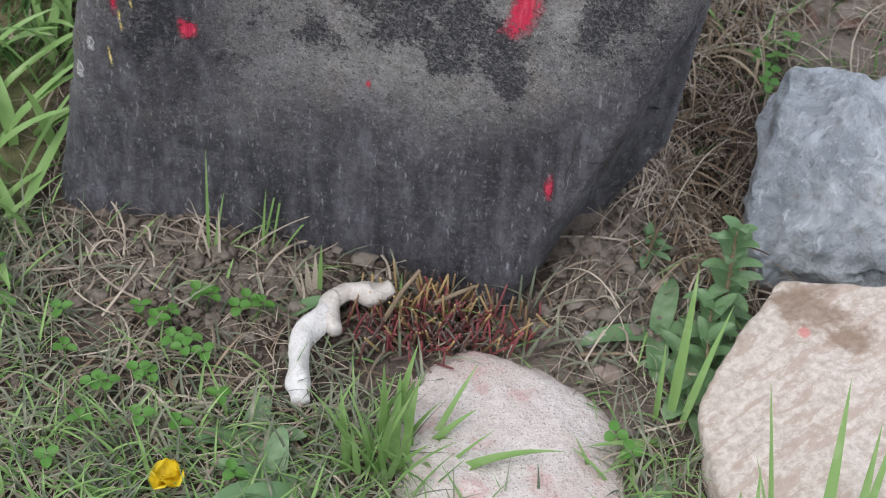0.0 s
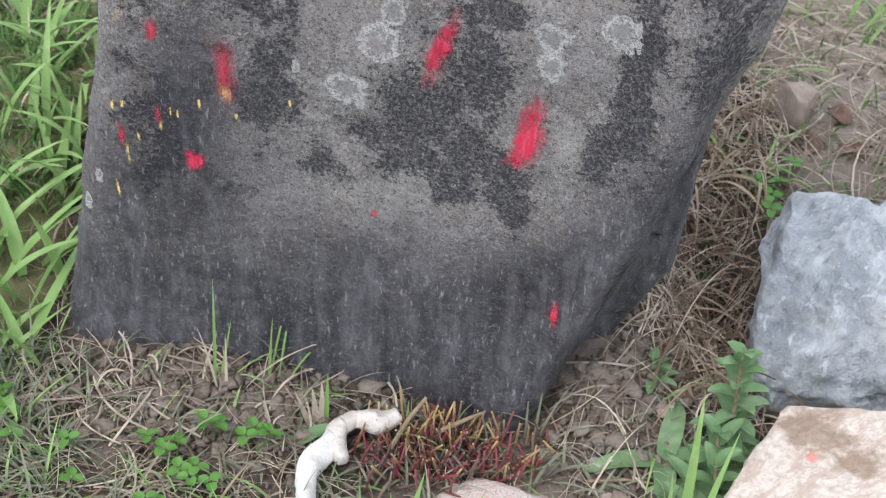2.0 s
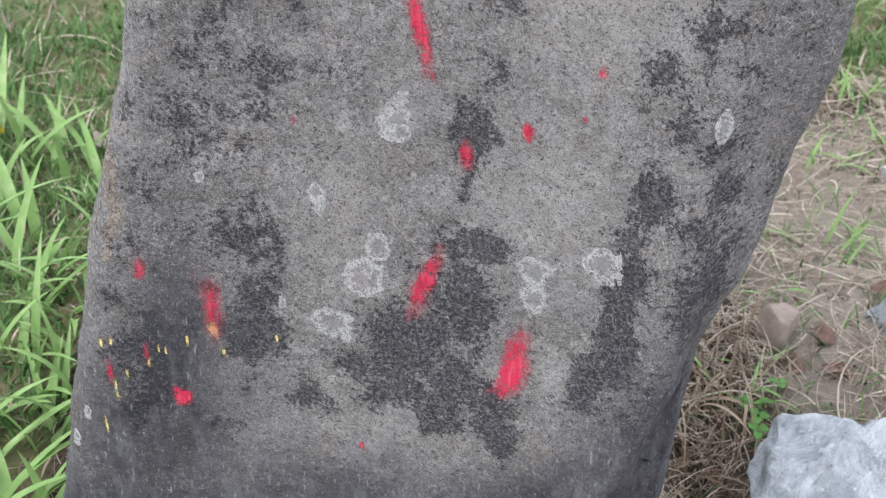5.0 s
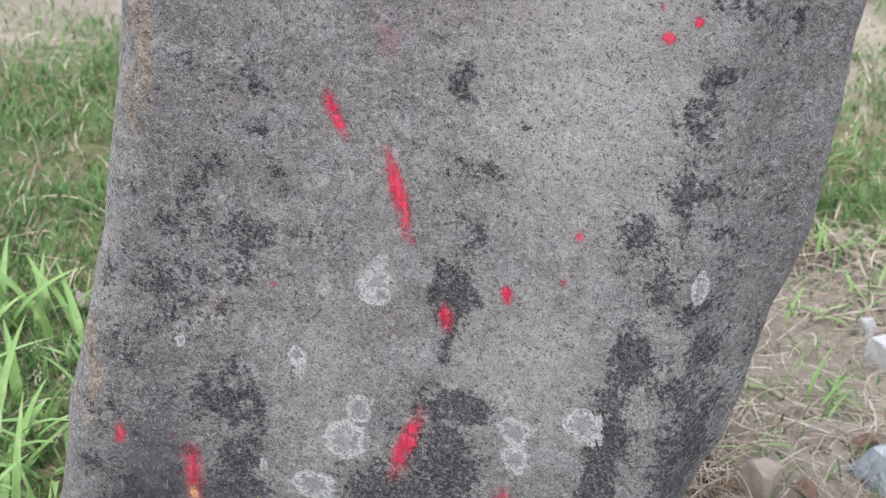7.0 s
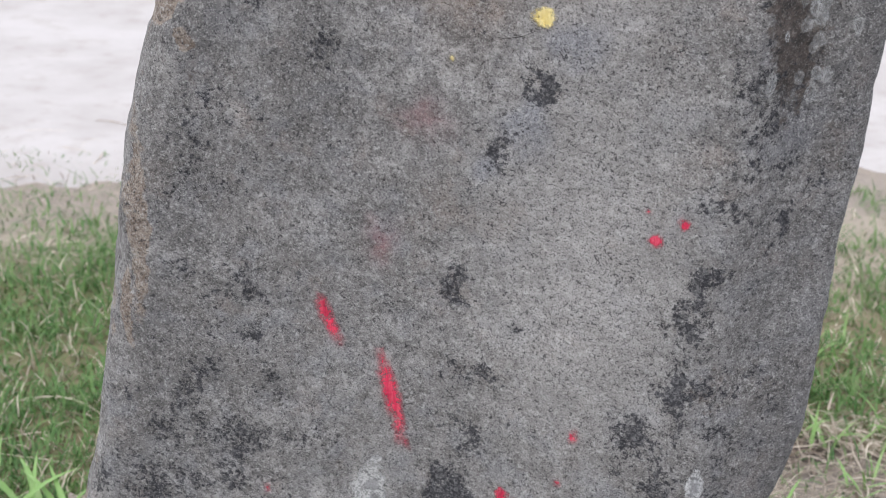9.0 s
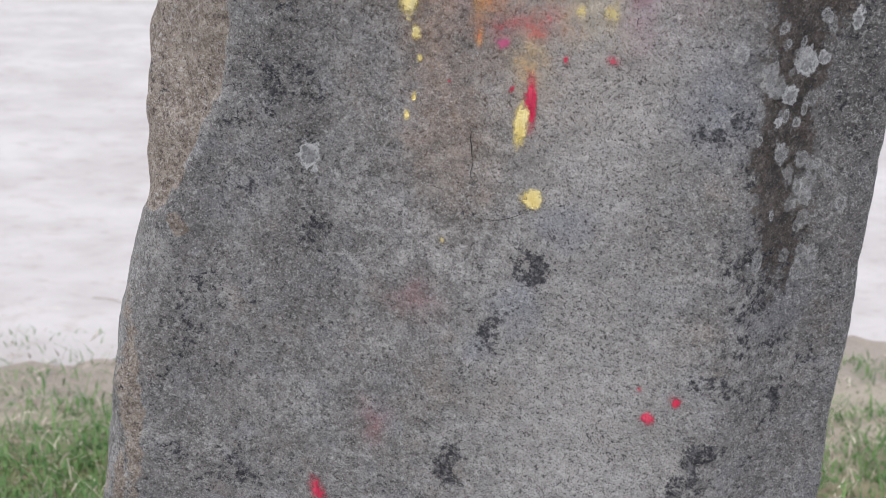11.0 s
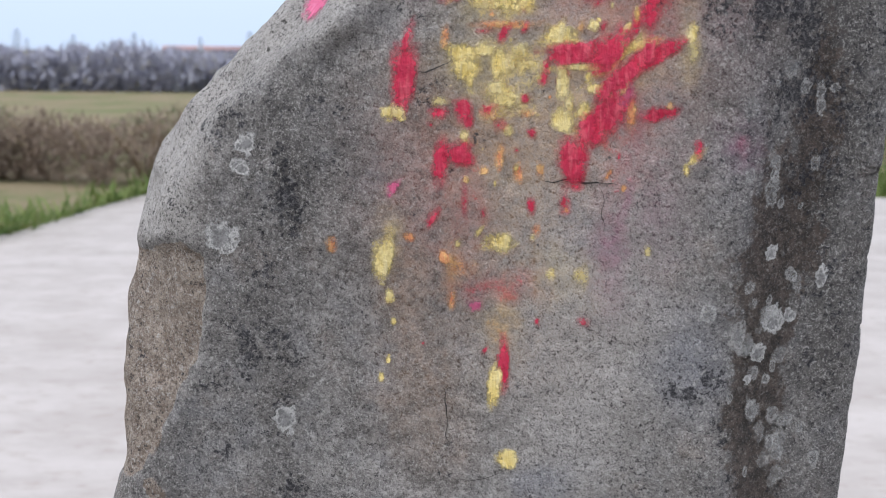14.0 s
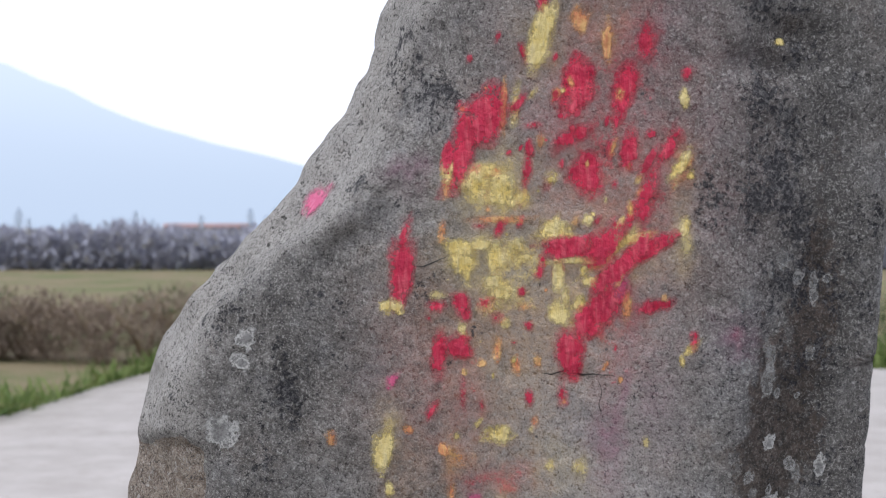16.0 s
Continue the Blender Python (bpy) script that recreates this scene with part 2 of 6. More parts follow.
STONE = stone_material()
RED = paint_material("red_paste", ((0.66, 0.032, 0.085), (0.52, 0.028, 0.075), (0.80, 0.17, 0.21)), 0.006)
YELLOW = paint_material("yellow_paste", ((0.80, 0.61, 0.18), (0.82, 0.68, 0.30), (0.86, 0.76, 0.46)), 0.007)
ORANGE = paint_material("orange_paste", ((0.72, 0.30, 0.13), (0.78, 0.48, 0.20), (0.66, 0.14, 0.10)), 0.006)
PINK = paint_material("pink_paste", ((0.62, 0.12, 0.24), (0.55, 0.10, 0.22), (0.70, 0.24, 0.36)), 0.003)
CRUST = lichen_material()
GROUND = ground_material()


# ---- ground ----
def smooth(v):
    v = np.clip(v, 0, 1)
    return v * v * (3 - 2 * v)


def ground_level(x, y):
    """The ground: a shallow hollow in front of the stone, level behind it."""
    return -0.15 * (1 - smooth((y - 1.36) / 0.5)) + 0.05 * math.exp(-((x - 0.17) / 0.09) ** 2 - ((y - 1.5) / 0.12) ** 2) - 0.07 * math.exp(-((x - 0.30) / 0.045) ** 2 - ((y - 1.60) / 0.10) ** 2)


def lump(p, s):
    return noise.noise(Vector(p) * s)


def ground_height(x, y):
    h = float(ground_level(x, y))
    near = max(0.0, 1 - max(0.0, y - 3) / 3)
    if near > 0 and abs(x) < 2:
        h += near * (0.016 * lump((x, y, 0), 7) + 0.010 * lump((x, y, 3), 26) + 0.006 * lump((x, y, 5), 70))
    return h


def axis(lo, hi, step, far_lo, far_hi, grow=1.22):
    mid = list(np.arange(lo, hi, step))
    up, d = [], step
    while (up[-1] if up else hi) < far_hi:
        d *= grow
        up.append((up[-1] if up else hi) + d)
    dn, d = [], step
    while (dn[-1] if dn else lo) > far_lo:
        d *= grow
        dn.append((dn[-1] if dn else lo) - d)
    return dn[::-1] + mid + up


def turf_share(x, y):
    """Where turf grows (1) and where bare earth shows (0)."""
    stray = 1.6 * lump((x, y, 9), 0.9) * float(smooth((abs(x) - 0.7) / 0.6))
    back = float(smooth((y - 1.65 + stray) / 0.35))
    blend = float(smooth((x - 0.05) / 0.3 + 0.6 * lump((x, y, 4), 5)))
    left = back * (1 - blend) + blend * float(smooth((y - 2.3 + 0.3 * lump((x, y, 1), 4)) / 0.4))
    front = 0.12
    side = float(smooth((-0.43 - x) / 0.12)) * float(smooth((y - 1.25) / 0.2))
    verge = 1 - 0.6 * float(smooth((y - 3.30 - 0.12 * x + 0.2 * lump((x, y, 6), 3)) / 0.3)) * (y < 10)
    return max(left, front, side) * verge


def mesh_object(name, verts, faces, material, smooth_faces=True):
    me = bpy.data.meshes.new(name)
    me.from_pydata([tuple(v) for v in verts], [], faces)
    me.materials.append(material)
    if smooth_faces:
        me.polygons.foreach_set("use_smooth", np.ones(len(me.polygons), dtype=bool))
    me.update()
    return new(name, me)


def set_attr(ob, name, values):
    at = ob.data.attributes.new(name, "FLOAT", "POINT")
    at.data.foreach_set("value", np.asarray(values, dtype=np.float32))


gx = axis(-0.75, 0.85, 0.011, -4500, 4500)
gy = axis(0.85, 2.6, 0.011, -300, 4500)
gv = [(x, y, ground_height(x, y)) for y in gy for x in gx]
W = len(gx)
gf = [(j * W + i, j * W + i + 1, (j + 1) * W + i + 1, (j + 1) * W + i) for j in range(len(gy) - 1) for i in range(W - 1)]
ground = tagged(mesh_object("ground", gv, gf, GROUND), "brown crumbly soil with patches of turf round a standing stone", "ground", kind="structure")
set_attr(ground, "turf", [turf_share(x, y) for x, y, z in gv])
set_attr(ground, "dust", [0.9 * float(smooth((abs(y - 3.75) - 0.7) / -0.4)) * (0.7 + 0.3 * float(smooth(0.5 + 2 * lump((x, y, 1), 2.5)))) + 0.6 * math.exp(-((x - 0.08) / 0.13) ** 2 - ((y - 1.22) / 0.1) ** 2) + 0.55 * math.exp(-((x - 0.18) / 0.06) ** 2 - ((y - 1.45) / 0.06) ** 2) + 0.7 * float(smooth((x - 0.34) / 0.1)) * float(smooth((2.6 - y) / 0.3)) * float(smooth((1.7 - x) / 0.7)) * float(smooth((y - 1.6) / 0.2)) for x, y, z in gv])

# the pale road behind
ROAD = simple("dusty_concrete", (0.37, 0.34, 0.32), (0.46, 0.43, 0.412), 2.2, 0.9, 0.2, 0.004, (0.30, 0.255, 0.22))
rv, rf = [], []
rx = list(np.linspace(-30, 30, 241))
for x in rx:
    n0 = 3.82 + 0.16 * max(-6.0, min(6.0, x)) + 0.22 * lump((x, 0, 1), 1.3) + 0.1 * lump((x, 0, 9), 5)
    n1 = 15.6 - 4.6 * float(smooth((-2.55 - x) / 0.6)) + 0.3 * lump((x, 0, 4), 0.6)
    rv += [(x, n0, -0.03), (x, n0 + 0.12, 0.012), (x, 8, 0.03), (x, n1 - 0.1, 0.02), (x, n1, -0.03)]
for i in range(len(rx) - 1):
    for j in range(4):
        a = i * 5 + j
        rf.append((a, a + 5, a + 6, a + 1))
tagged(mesh_object("road", rv, rf, ROAD), "pale dusty concrete road behind the stone", "road", kind="structure")

# ---- the standing stone ----
LEFT_EDGE = ((-0.30, -0.470), (-0.10, -0.449), (0.06, -0.424), (0.15, -0.408), (0.29, -0.386), (0.37, -0.372), (0.465, -0.353), (0.54, -0.334),
             (0.63, -0.318), (0.78, -0.304), (0.86, -0.287), (0.96, -0.268), (1.07, -0.257), (1.15, -0.249), (1.20, -0.236), (1.242, -0.216),
             (1.265, -0.201), (1.30, -0.173), (1.342, -0.130), (1.386, -0.092), (1.443, -0.062), (1.489, -0.045), (1.60, 0.02), (1.68, 0.07), (1.76, 0.16))
RIGHT_EDGE = ((-0.3, 0.08), (-0.18, 0.12), (-0.03, 0.190), (0.04, 0.219), (0.13, 0.225), (0.26, 0.232), (0.36, 0.24), (0.46, 0.258), (0.54, 0.271),
              (0.63, 0.292), (0.8, 0.3), (0.96, 0.305), (1.1, 0.315), (1.3, 0.322), (1.5, 0.326), (1.66, 0.307), (1.76, 0.237))
FRONT_END = ((-0.30, 0.04), (-0.144, 0.079), (0.0, 0.116), (0.164, 0.169), (0.273, 0.195), (0.5, 0.19), (0.8, 0.205), (1.2, 0.215), (1.76, 0.20))
CHAMFER = ((-0.30, 0.015), (0.3, 0.018), (0.7, 0.022), (0.95, 0.03), (1.05, 0.05), (1.2, 0.06), (1.3, 0.07), (1.5, 0.07), (1.76, 0.03))


SHOULDER = ((0.90, -0.285), (0.93, -0.262), (0.965, -0.245), (0.997, -0.225), (1.035, -0.207), (1.069, -0.193), (1.13, -0.191), (1.19, -0.196), (1.235, -0.182), (1.283, -0.137), (1.316, -0.083), (1.361, -0.052), (1.403, -0.038), (1.445, -0.022), (1.482, -0.004), (1.60, 0.08))


def along(table, z):
    return np.interp(z, [p[0] for p in table], [p[1] for p in table])


def stone_front(x, z):
    """Depth of the stone's front face."""
    return 1.4075 - 0.3096 * x - 0.0368 * z - 0.4335 * x * x - 0.0411 * z * z + 0.0759 * x * z


def stone_section(z):
    xl, xr, xe, ch = (float(along(t, z)) for t in (LEFT_EDGE, RIGHT_EDGE, FRONT_END, CHAMFER))
    xl, xr = xl - 0.006 - 0.004 * float(smooth((z - 0.7) / 0.3)) + 0.010 * float(smooth((z - 1.2) / 0.1)), xr + 0.006 + 0.004 * float(smooth((z - 0.7) / 0.3))
    xe = min(xe, xr - 0.02)
    fl = min(xl + ch, xe - 0.05)
    low = float(smooth((0.42 - z) / 0.2))
    pts = [(xl, stone_front(xl, z) + 0.012 + ch * (0.75 + 0.45 * float(smooth((z - 1.15) / 0.15)))), (fl, stone_front(fl, z) + 0.004)]
    pts += [(fl + (xe - fl) * s, stone_front(fl + (xe - fl) * s, z)) for s in (0.12, 0.3, 0.5, 0.7, 0.9)]
    ye, yr = stone_front(xe, z), stone_front(xr, z)
    bulge = 1 - low
    pts += [(xe, ye), (xe + (xr - xe) * 0.5, ye + 0.06 - 0.035 * bulge + 0.05 * low), (xr - 0.004, yr + 0.08 + 0.07 * low), (xr, yr + 0.11 + 0.08 * low)]
    wide = xr - xl
    deep = 0.34 * (0.35 + 0.65 * math.sqrt(max(0.0, 1 - max(0.0, (z - 1.45) / 0.33) ** 2)))
    back, c1, c2 = yr + deep, min(0.12, 0.3 * wide), min(0.03, 0.08 * wide)
    pts += [(xr - c2, back - 0.04), (xr - c1, back), (xl + c1, back + 0.05), (xl + c2, back + 0.02), (xl, stone_front(xl, z) + 0.15)]
    p = np.array(pts)
    for it in range(2):
        q = np.roll(p, -1, 0)
        p = np.stack([0.8 * p + 0.2 * q, 0.2 * p + 0.8 * q], 1).reshape(-1, 2)
    return p


def resample(p, n):
    """n points round a closed section, most of them on the side towards the path."""
    q = np.vstack([p, p[:1]])
    seg = np.hypot(*np.diff(q, axis=0).T)
    mid = 0.5 * (q[1:] + q[:-1])
    cost = seg * np.where(mid[:, 1] < p[:, 1].min() + 0.2, 1.0, 0.3)
    s = np.r_[0, np.cumsum(cost)]
    u = np.linspace(0, s[-1], n, endpoint=False)
    return np.stack([np.interp(u, s, q[:, 0]), np.interp(u, s, q[:, 1])], 1)


def blobs(x, z, table):
    """Soft-edged spots (x, z, half width, half height, strength), the strongest at each place."""
    out = np.zeros_like(x)
    for bx, bz, rx_, rz_, strength in table:
        d2 = ((x - bx) / rx_) ** 2 + ((z - bz) / rz_) ** 2
        out = np.maximum(out, strength * np.exp(-0.8 * d2))
    return out


CRUST_FOOT = ((-0.008, 0.345, 0.04, 0.061, 1), (0.01, 0.396, 0.031, 0.022, 1), (-0.048, 0.265, 0.072, 0.048, 1), (-0.081, 0.212, 0.051, 0.043, 0.9),
              (0.011, 0.225, 0.055, 0.042, 0.95), (0.037, 0.175, 0.033, 0.033, 1), (-0.157, 0.171, 0.027, 0.02, 1), (-0.021, 0.177, 0.034, 0.022,
              0.9), (0.137, 0.326, 0.027, 0.075, 1), (0.143, 0.406, 0.021, 0.053, 0.95), (0.152, 0.489, 0.016, 0.05, 1), (0.117, 0.277, 0.02, 0.04,
              0.95), (0.204, 0.398, 0.036, 0.109, 0.75), (0.185, 0.236, 0.053, 0.072, 0.7), (-0.209, 0.279, 0.026, 0.076, 1), (-0.224, 0.226, 0.023,
              0.051, 1), (-0.196, 0.357, 0.017, 0.03, 0.9), (-0.328, 0.196, 0.047, 0.096, 0.85))
CRUST_MIDDLE = ((-0.009, 0.524, 0.019, 0.048, 1), (0.007, 0.575, 0.02, 0.029, 0.85), (0.02, 0.652, 0.023, 0.023, 0.9), (-0.014, 0.473, 0.01, 0.025,
                1), (0.045, 0.714, 0.015, 0.007, 1), (-0.009, 0.734, 0.013, 0.015, 0.9), (-0.184, 0.711, 0.012, 0.013, 1), (-0.187, 0.663, 0.013,
                0.02, 1), (-0.202, 0.547, 0.032, 0.054, 0.75), (-0.175, 0.61, 0.031, 0.029, 0.7), (0.192, 0.768, 0.016, 0.026, 1), (0.183, 0.733,
                0.011, 0.015, 1), (0.183, 0.678, 0.009, 0.031, 1), (0.183, 0.641, 0.011, 0.021, 0.95), (0.149, 0.615, 0.022, 0.038, 0.85), (0.166,
                0.566, 0.018, 0.028, 0.9), (0.15, 0.487, 0.014, 0.041, 1), (0.214, 0.514, 0.026, 0.034, 0.75), (-0.234, 0.369, 0.05, 0.061, 0.75))
CRUST_HEAD = ((0.061, 0.925, 0.011, 0.016, 1), (0.021, 0.867, 0.016, 0.021, 0.9), (0.209, 1.025, 0.013, 0.034, 0.7), (0.213, 0.946, 0.016, 0.022,
              0.9), (0.228, 0.917, 0.019, 0.022, 0.85), (0.216, 0.877, 0.016, 0.021, 0.7), (0.253, 0.832, 0.006, 0.017, 1), (0.047, 0.714, 0.016,
              0.007, 1), (-0.124, 1.199, 0.012, 0.07, 0.7), (0.192, 1.055, 0.02, 0.035, 0.7), (0.219, 0.941, 0.014, 0.023, 0.95), (0.053, 0.916,
              0.016, 0.017, 0.85), (-0.158, 1.075, 0.032, 0.069, 0.55), (-0.216, 0.977, 0.019, 0.024, 0.6), (-0.01, 1.422, 0.03, 0.029, 0.85),
              (-0.058, 1.346, 0.022, 0.015, 0.8), (-0.019, 1.46, 0.019, 0.017, 0.7), (0.23, 1.344, 0.022, 0.048, 0.75), (0.24, 1.396, 0.029, 0.024,
              0.9))
CRUST_HAZE = ((-0.27, 0.45, 0.10, 0.20, 0.42), (-0.20, 0.62, 0.10, 0.15, 0.36), (0.21, 0.45, 0.07, 0.20, 0.5), (0.20, 0.62, 0.06, 0.15, 0.4), (-0.15, 1.10, 0.08, 0.25, 0.34), (0.26, 1.30, 0.06, 0.22, 0.5),
              (0.23, 0.85, 0.06, 0.15, 0.34), (0.0, 0.60, 0.05, 0.16, 0.28), (-0.20, 0.85, 0.09, 0.15, 0.3), (-0.30, 0.25, 0.08, 0.2, 0.5))
BROWN_RUN = ((0.248, 1.17, 0.019, 0.053, 1), (0.24, 1.09, 0.019, 0.051, 1), (0.236, 1.02, 0.017, 0.048, 1), (0.241, 0.967, 0.014, 0.031, 0.8), (0.272,
             1.248, 0.012, 0.043, 0.9), (0.239, 1.029, 0.02, 0.046, 1), (0.243, 0.964, 0.015, 0.035, 0.9), (0.257, 1.175, 0.02, 0.046, 0.9), (0.277,
             1.267, 0.013, 0.048, 0.8), (0.204, 0.668, 0.014, 0.031, 0.35))
DARK_WASH = ((0.25, 1.45, 0.09, 0.08, 0.9), (0.05, 1.50, 0.10, 0.05, 0.3), (-0.12, 1.199, 0.018, 0.078, 1), (-0.152, 1.131, 0.027, 0.116, 0.6), (-0.085, 1.178, 0.018, 0.087, 0.5), (-0.135, 1.244, 0.036, 0.04, 0.8),
        (-0.099, 1.262, 0.027, 0.053, 0.6), (0.232, 1.315, 0.034, 0.16, 0.8), (0.285, 1.25, 0.045, 0.35, 1.0), (-0.235, 0.959, 0.042, 0.048, 0.6),
        (-0.129, 0.926, 0.028, 0.095, 0.5), (-0.256, 0.79, 0.034, 0.154, 0.45), (-0.265, 0.648, 0.046, 0.177, 0.5), (-0.315, 0.321, 0.056, 0.17,
        0.75), (-0.016, 0.288, 0.07, 0.08, 0.4), (0.19, 0.28, 0.075, 0.101, 0.6), (0.265, 0.70, 0.037, 0.25, 0.55))
TAN = ((-0.222, 1.110, 0.026, 0.040, 1), (-0.230, 1.059, 0.024, 0.03, 1), (-0.241, 0.987, 0.014, 0.029, 0.7), (-0.238, 0.942, 0.014, 0.013, 0.8),
       (-0.286, 0.772, 0.011, 0.105, 0.7), (-0.301, 0.685, 0.007, 0.049, 0.9), (-0.354, 0.4, 0.008, 0.053, 0.9), (-0.363, 0.385, 0.007, 0.096, 0.7))
BARE = ((-0.258, 0.914, 0.011, 0.011, 1), (-0.196, 1.175, 0.011, 0.027, 0.5), (-0.242, 1.001, 0.016, 0.019, 0.8), (-0.238, 0.937, 0.014, 0.012, 1),
        (-0.17, 1.284, 0.04, 0.022, 0.6), (-0.107, 1.311, 0.035, 0.018, 0.7), (-0.053, 1.397, 0.022, 0.021, 0.6), (-0.202, 1.226, 0.018, 0.04, 0.6),
        (-0.327, 0.48, 0.016, 0.026, 0.8), (-0.076, 0.529, 0.018, 0.021, 1), (-0.067, 0.573, 0.02, 0.064, 0.5), (0.074, 0.482, 0.052, 0.073, 0.7),
        (-0.13, 0.402, 0.054, 0.117, 0.6), (0.085, 0.272, 0.021, 0.04, 0.7), (-0.09, 0.141, 0.087, 0.038, 0.5), (0.14, 0.883, 0.066, 0.137, 0.45),
        (0.145, 1.01, 0.053, 0.111, 0.45))
BLUISH = ((0.043, 0.889, 0.022, 0.024, 1), (0.013, 0.843, 0.012, 0.015, 0.9), (0.078, 0.966, 0.026, 0.019, 0.9), (0.188, 1.068, 0.032, 0.052, 0.8),
          (0.098, 1.164, 0.025, 0.026, 0.7), (0.234, 1.212, 0.03, 0.083, 0.6), (0.252, 0.912, 0.019, 0.036, 0.6), (0.21, 1.222, 0.023, 0.036, 0.6))
POWDER_RED = ((0.12, 1.36, 0.07, 0.11, 0.45), (0.0, 1.21, 0.045, 0.06, 0.4), (0.10, 1.25, 0.05, 0.05, 0.4), (0.042, 1.119, 0.026, 0.01, 1), (0.019, 1.182, 0.017, 0.035, 0.5), (0.019, 1.213, 0.017, 0.017, 0.7), (-0.011, 1.186, 0.026, 0.04,
              0.35), (0.111, 1.391, 0.044, 0.07, 0.8), (0.135, 1.435, 0.024, 0.049, 0.7), (0.126, 1.247, 0.024, 0.038, 0.7), (0.05, 1.242, 0.051,
              0.035, 0.35), (0.157, 1.344, 0.02, 0.045, 0.6), (0.151, 1.451, 0.016, 0.024, 0.7), (-0.04, 0.884, 0.018, 0.015, 0.35), (-0.073, 0.77,
              0.01, 0.011, 0.4))
POWDER_YELLOW = ((0.06, 1.27, 0.06, 0.07, 0.5), (0.041, 1.341, 0.025, 0.026, 1), (0.046, 1.289, 0.038, 0.022, 1), (0.05, 1.255, 0.03, 0.026, 0.7), (0.092, 1.264, 0.021, 0.039, 0.6),
                 (0.141, 1.298, 0.02, 0.017, 0.5), (0.177, 1.307, 0.008, 0.021, 0.8), (0.045, 1.094, 0.01, 0.027, 0.5), (0.049, 1.223, 0.017, 0.034,
                 0.4), (-0.042, 1.158, 0.008, 0.018, 0.5), (0.089, 1.128, 0.025, 0.022, 0.35), (0.074, 1.453, 0.016, 0.025, 0.4))
POWDER_ORANGE = ((0.03, 1.15, 0.07, 0.10, 0.3), (0.007, 1.133, 0.011, 0.031, 0.8), (0.045, 1.085, 0.01, 0.023, 0.8), (0.041, 1.154, 0.013, 0.009, 0.8), (-0.028, 1.104, 0.022, 0.081,
                 0.4), (0.129, 1.315, 0.036, 0.067, 0.4), (0.172, 1.356, 0.012, 0.021, 0.8), (-0.01, 1.031, 0.036, 0.056, 0.3), (0.121, 1.456, 0.016,
                 0.028, 0.6))
POWDER_PURPLE = ((0.126, 1.156, 0.011, 0.039, 1), (0.133, 1.191, 0.007, 0.026, 0.9), (0.14, 1.242, 0.008, 0.029, 0.7), (0.214, 1.232, 0.012, 0.013,
                 0.6), (-0.028, 1.354, 0.013, 0.009, 0.7), (0.158, 1.192, 0.016, 0.051, 0.4))
DENTS = ((0.236, 1.430, 0.030, 0.011, 0.010), (0.252, 1.452, 0.020, 0.010, 0.009), (0.092, 1.200, 0.020, 0.0035, 0.003), (0.007, 1.012, 0.004, 0.030, 0.003), (-0.170, 1.275, 0.020, 0.010, 0.004),
         (0.190, 0.130, 0.006, 0.060, 0.006), (0.212, 0.190, 0.005, 0.050, 0.006))

ROWS_Z = np.concatenate([np.linspace(-0.30, 1.52, 400), 1.52 + 0.24 * np.linspace(0.02, 1, 34)])
RING = 330
sv = []
for z in ROWS_Z:
    for x, y in resample(stone_section(z), RING):
        sv.append((x, y, z))
sv = np.array(sv).reshape(len(ROWS_Z), RING, 3)
du = np.roll(sv, -1, 1) - np.roll(sv, 1, 1)
dv = np.gradient(sv, axis=0)
nn = np.cross(du, dv)
nn /= np.maximum(np.linalg.norm(nn, axis=2, keepdims=True), 1e-9)
flat_v, flat_n = sv.reshape(-1, 3), nn.reshape(-1, 3)
shift = np.zeros(len(flat_v))
for i, p in enumerate(flat_v):
    px, py, pz = p
    edge = math.exp(-((px - float(along(LEFT_EDGE, pz))) / 0.05) ** 2)
    shift[i] = (0.006 * noise.noise(Vector((px * 6, py * 6, pz * 5))) + 0.003 * noise.noise(Vector((px * 22, py * 22, pz * 18)))
                + 0.0012 * noise.noise(Vector((px * 80, py * 80, pz * 70)))
                + edge * (0.006 + 0.007 * float(smooth((pz - 0.85) / 0.2))) * (1.0 * noise.noise(Vector((px * 14, py * 30, pz * 9 + 4))) + 0.25 * noise.noise(Vector((px * 60, py * 60, pz * 38)))))
warp = np.array([[noise.noise(Vector((p[0] * 34, 3, p[2] * 26))) * 0.010 + noise.noise(Vector((p[0] * 90, 7, p[2] * 70))) * 0.006,
                  noise.noise(Vector((p[0] * 34, 13, p[2] * 26))) * 0.016 + noise.noise(Vector((p[0] * 90, 17, p[2] * 70))) * 0.008] for p in flat_v])
WX, WZ = flat_v[:, 0] + warp[:, 0], flat_v[:, 2] + warp[:, 1]
chip_edge = flat_v[:, 0] + 0.7 * warp[:, 0] - along(SHOULDER, flat_v[:, 2])
chipped = smooth((0.004 - chip_edge) / 0.008) * smooth((flat_v[:, 2] - 0.93) / 0.03) * smooth((1.145 + 0.5 * warp[:, 1] - flat_v[:, 2]) / 0.012) * (flat_v[:, 1] < 1.56)
over = (flat_v[:, 0] - along(SHOULDER, flat_v[:, 2]) + 0.5 * warp[:, 0]) * 0.75
high = smooth((flat_v[:, 2] - 1.12) / 0.1)
shift += high * (0.008 * np.exp(-(over / 0.012) ** 2) - 0.004 * np.exp(-((over - 0.028) / 0.016) ** 2)) * (flat_v[:, 1] < 1.6)
shift -= 0.005 * chipped
shift -= blobs(flat_v[:, 0] + 0.3 * warp[:, 0], flat_v[:, 2] + 0.3 * warp[:, 1], DENTS)
flat_v = flat_v + flat_n * shift[:, None]
n_rows = len(ROWS_Z)
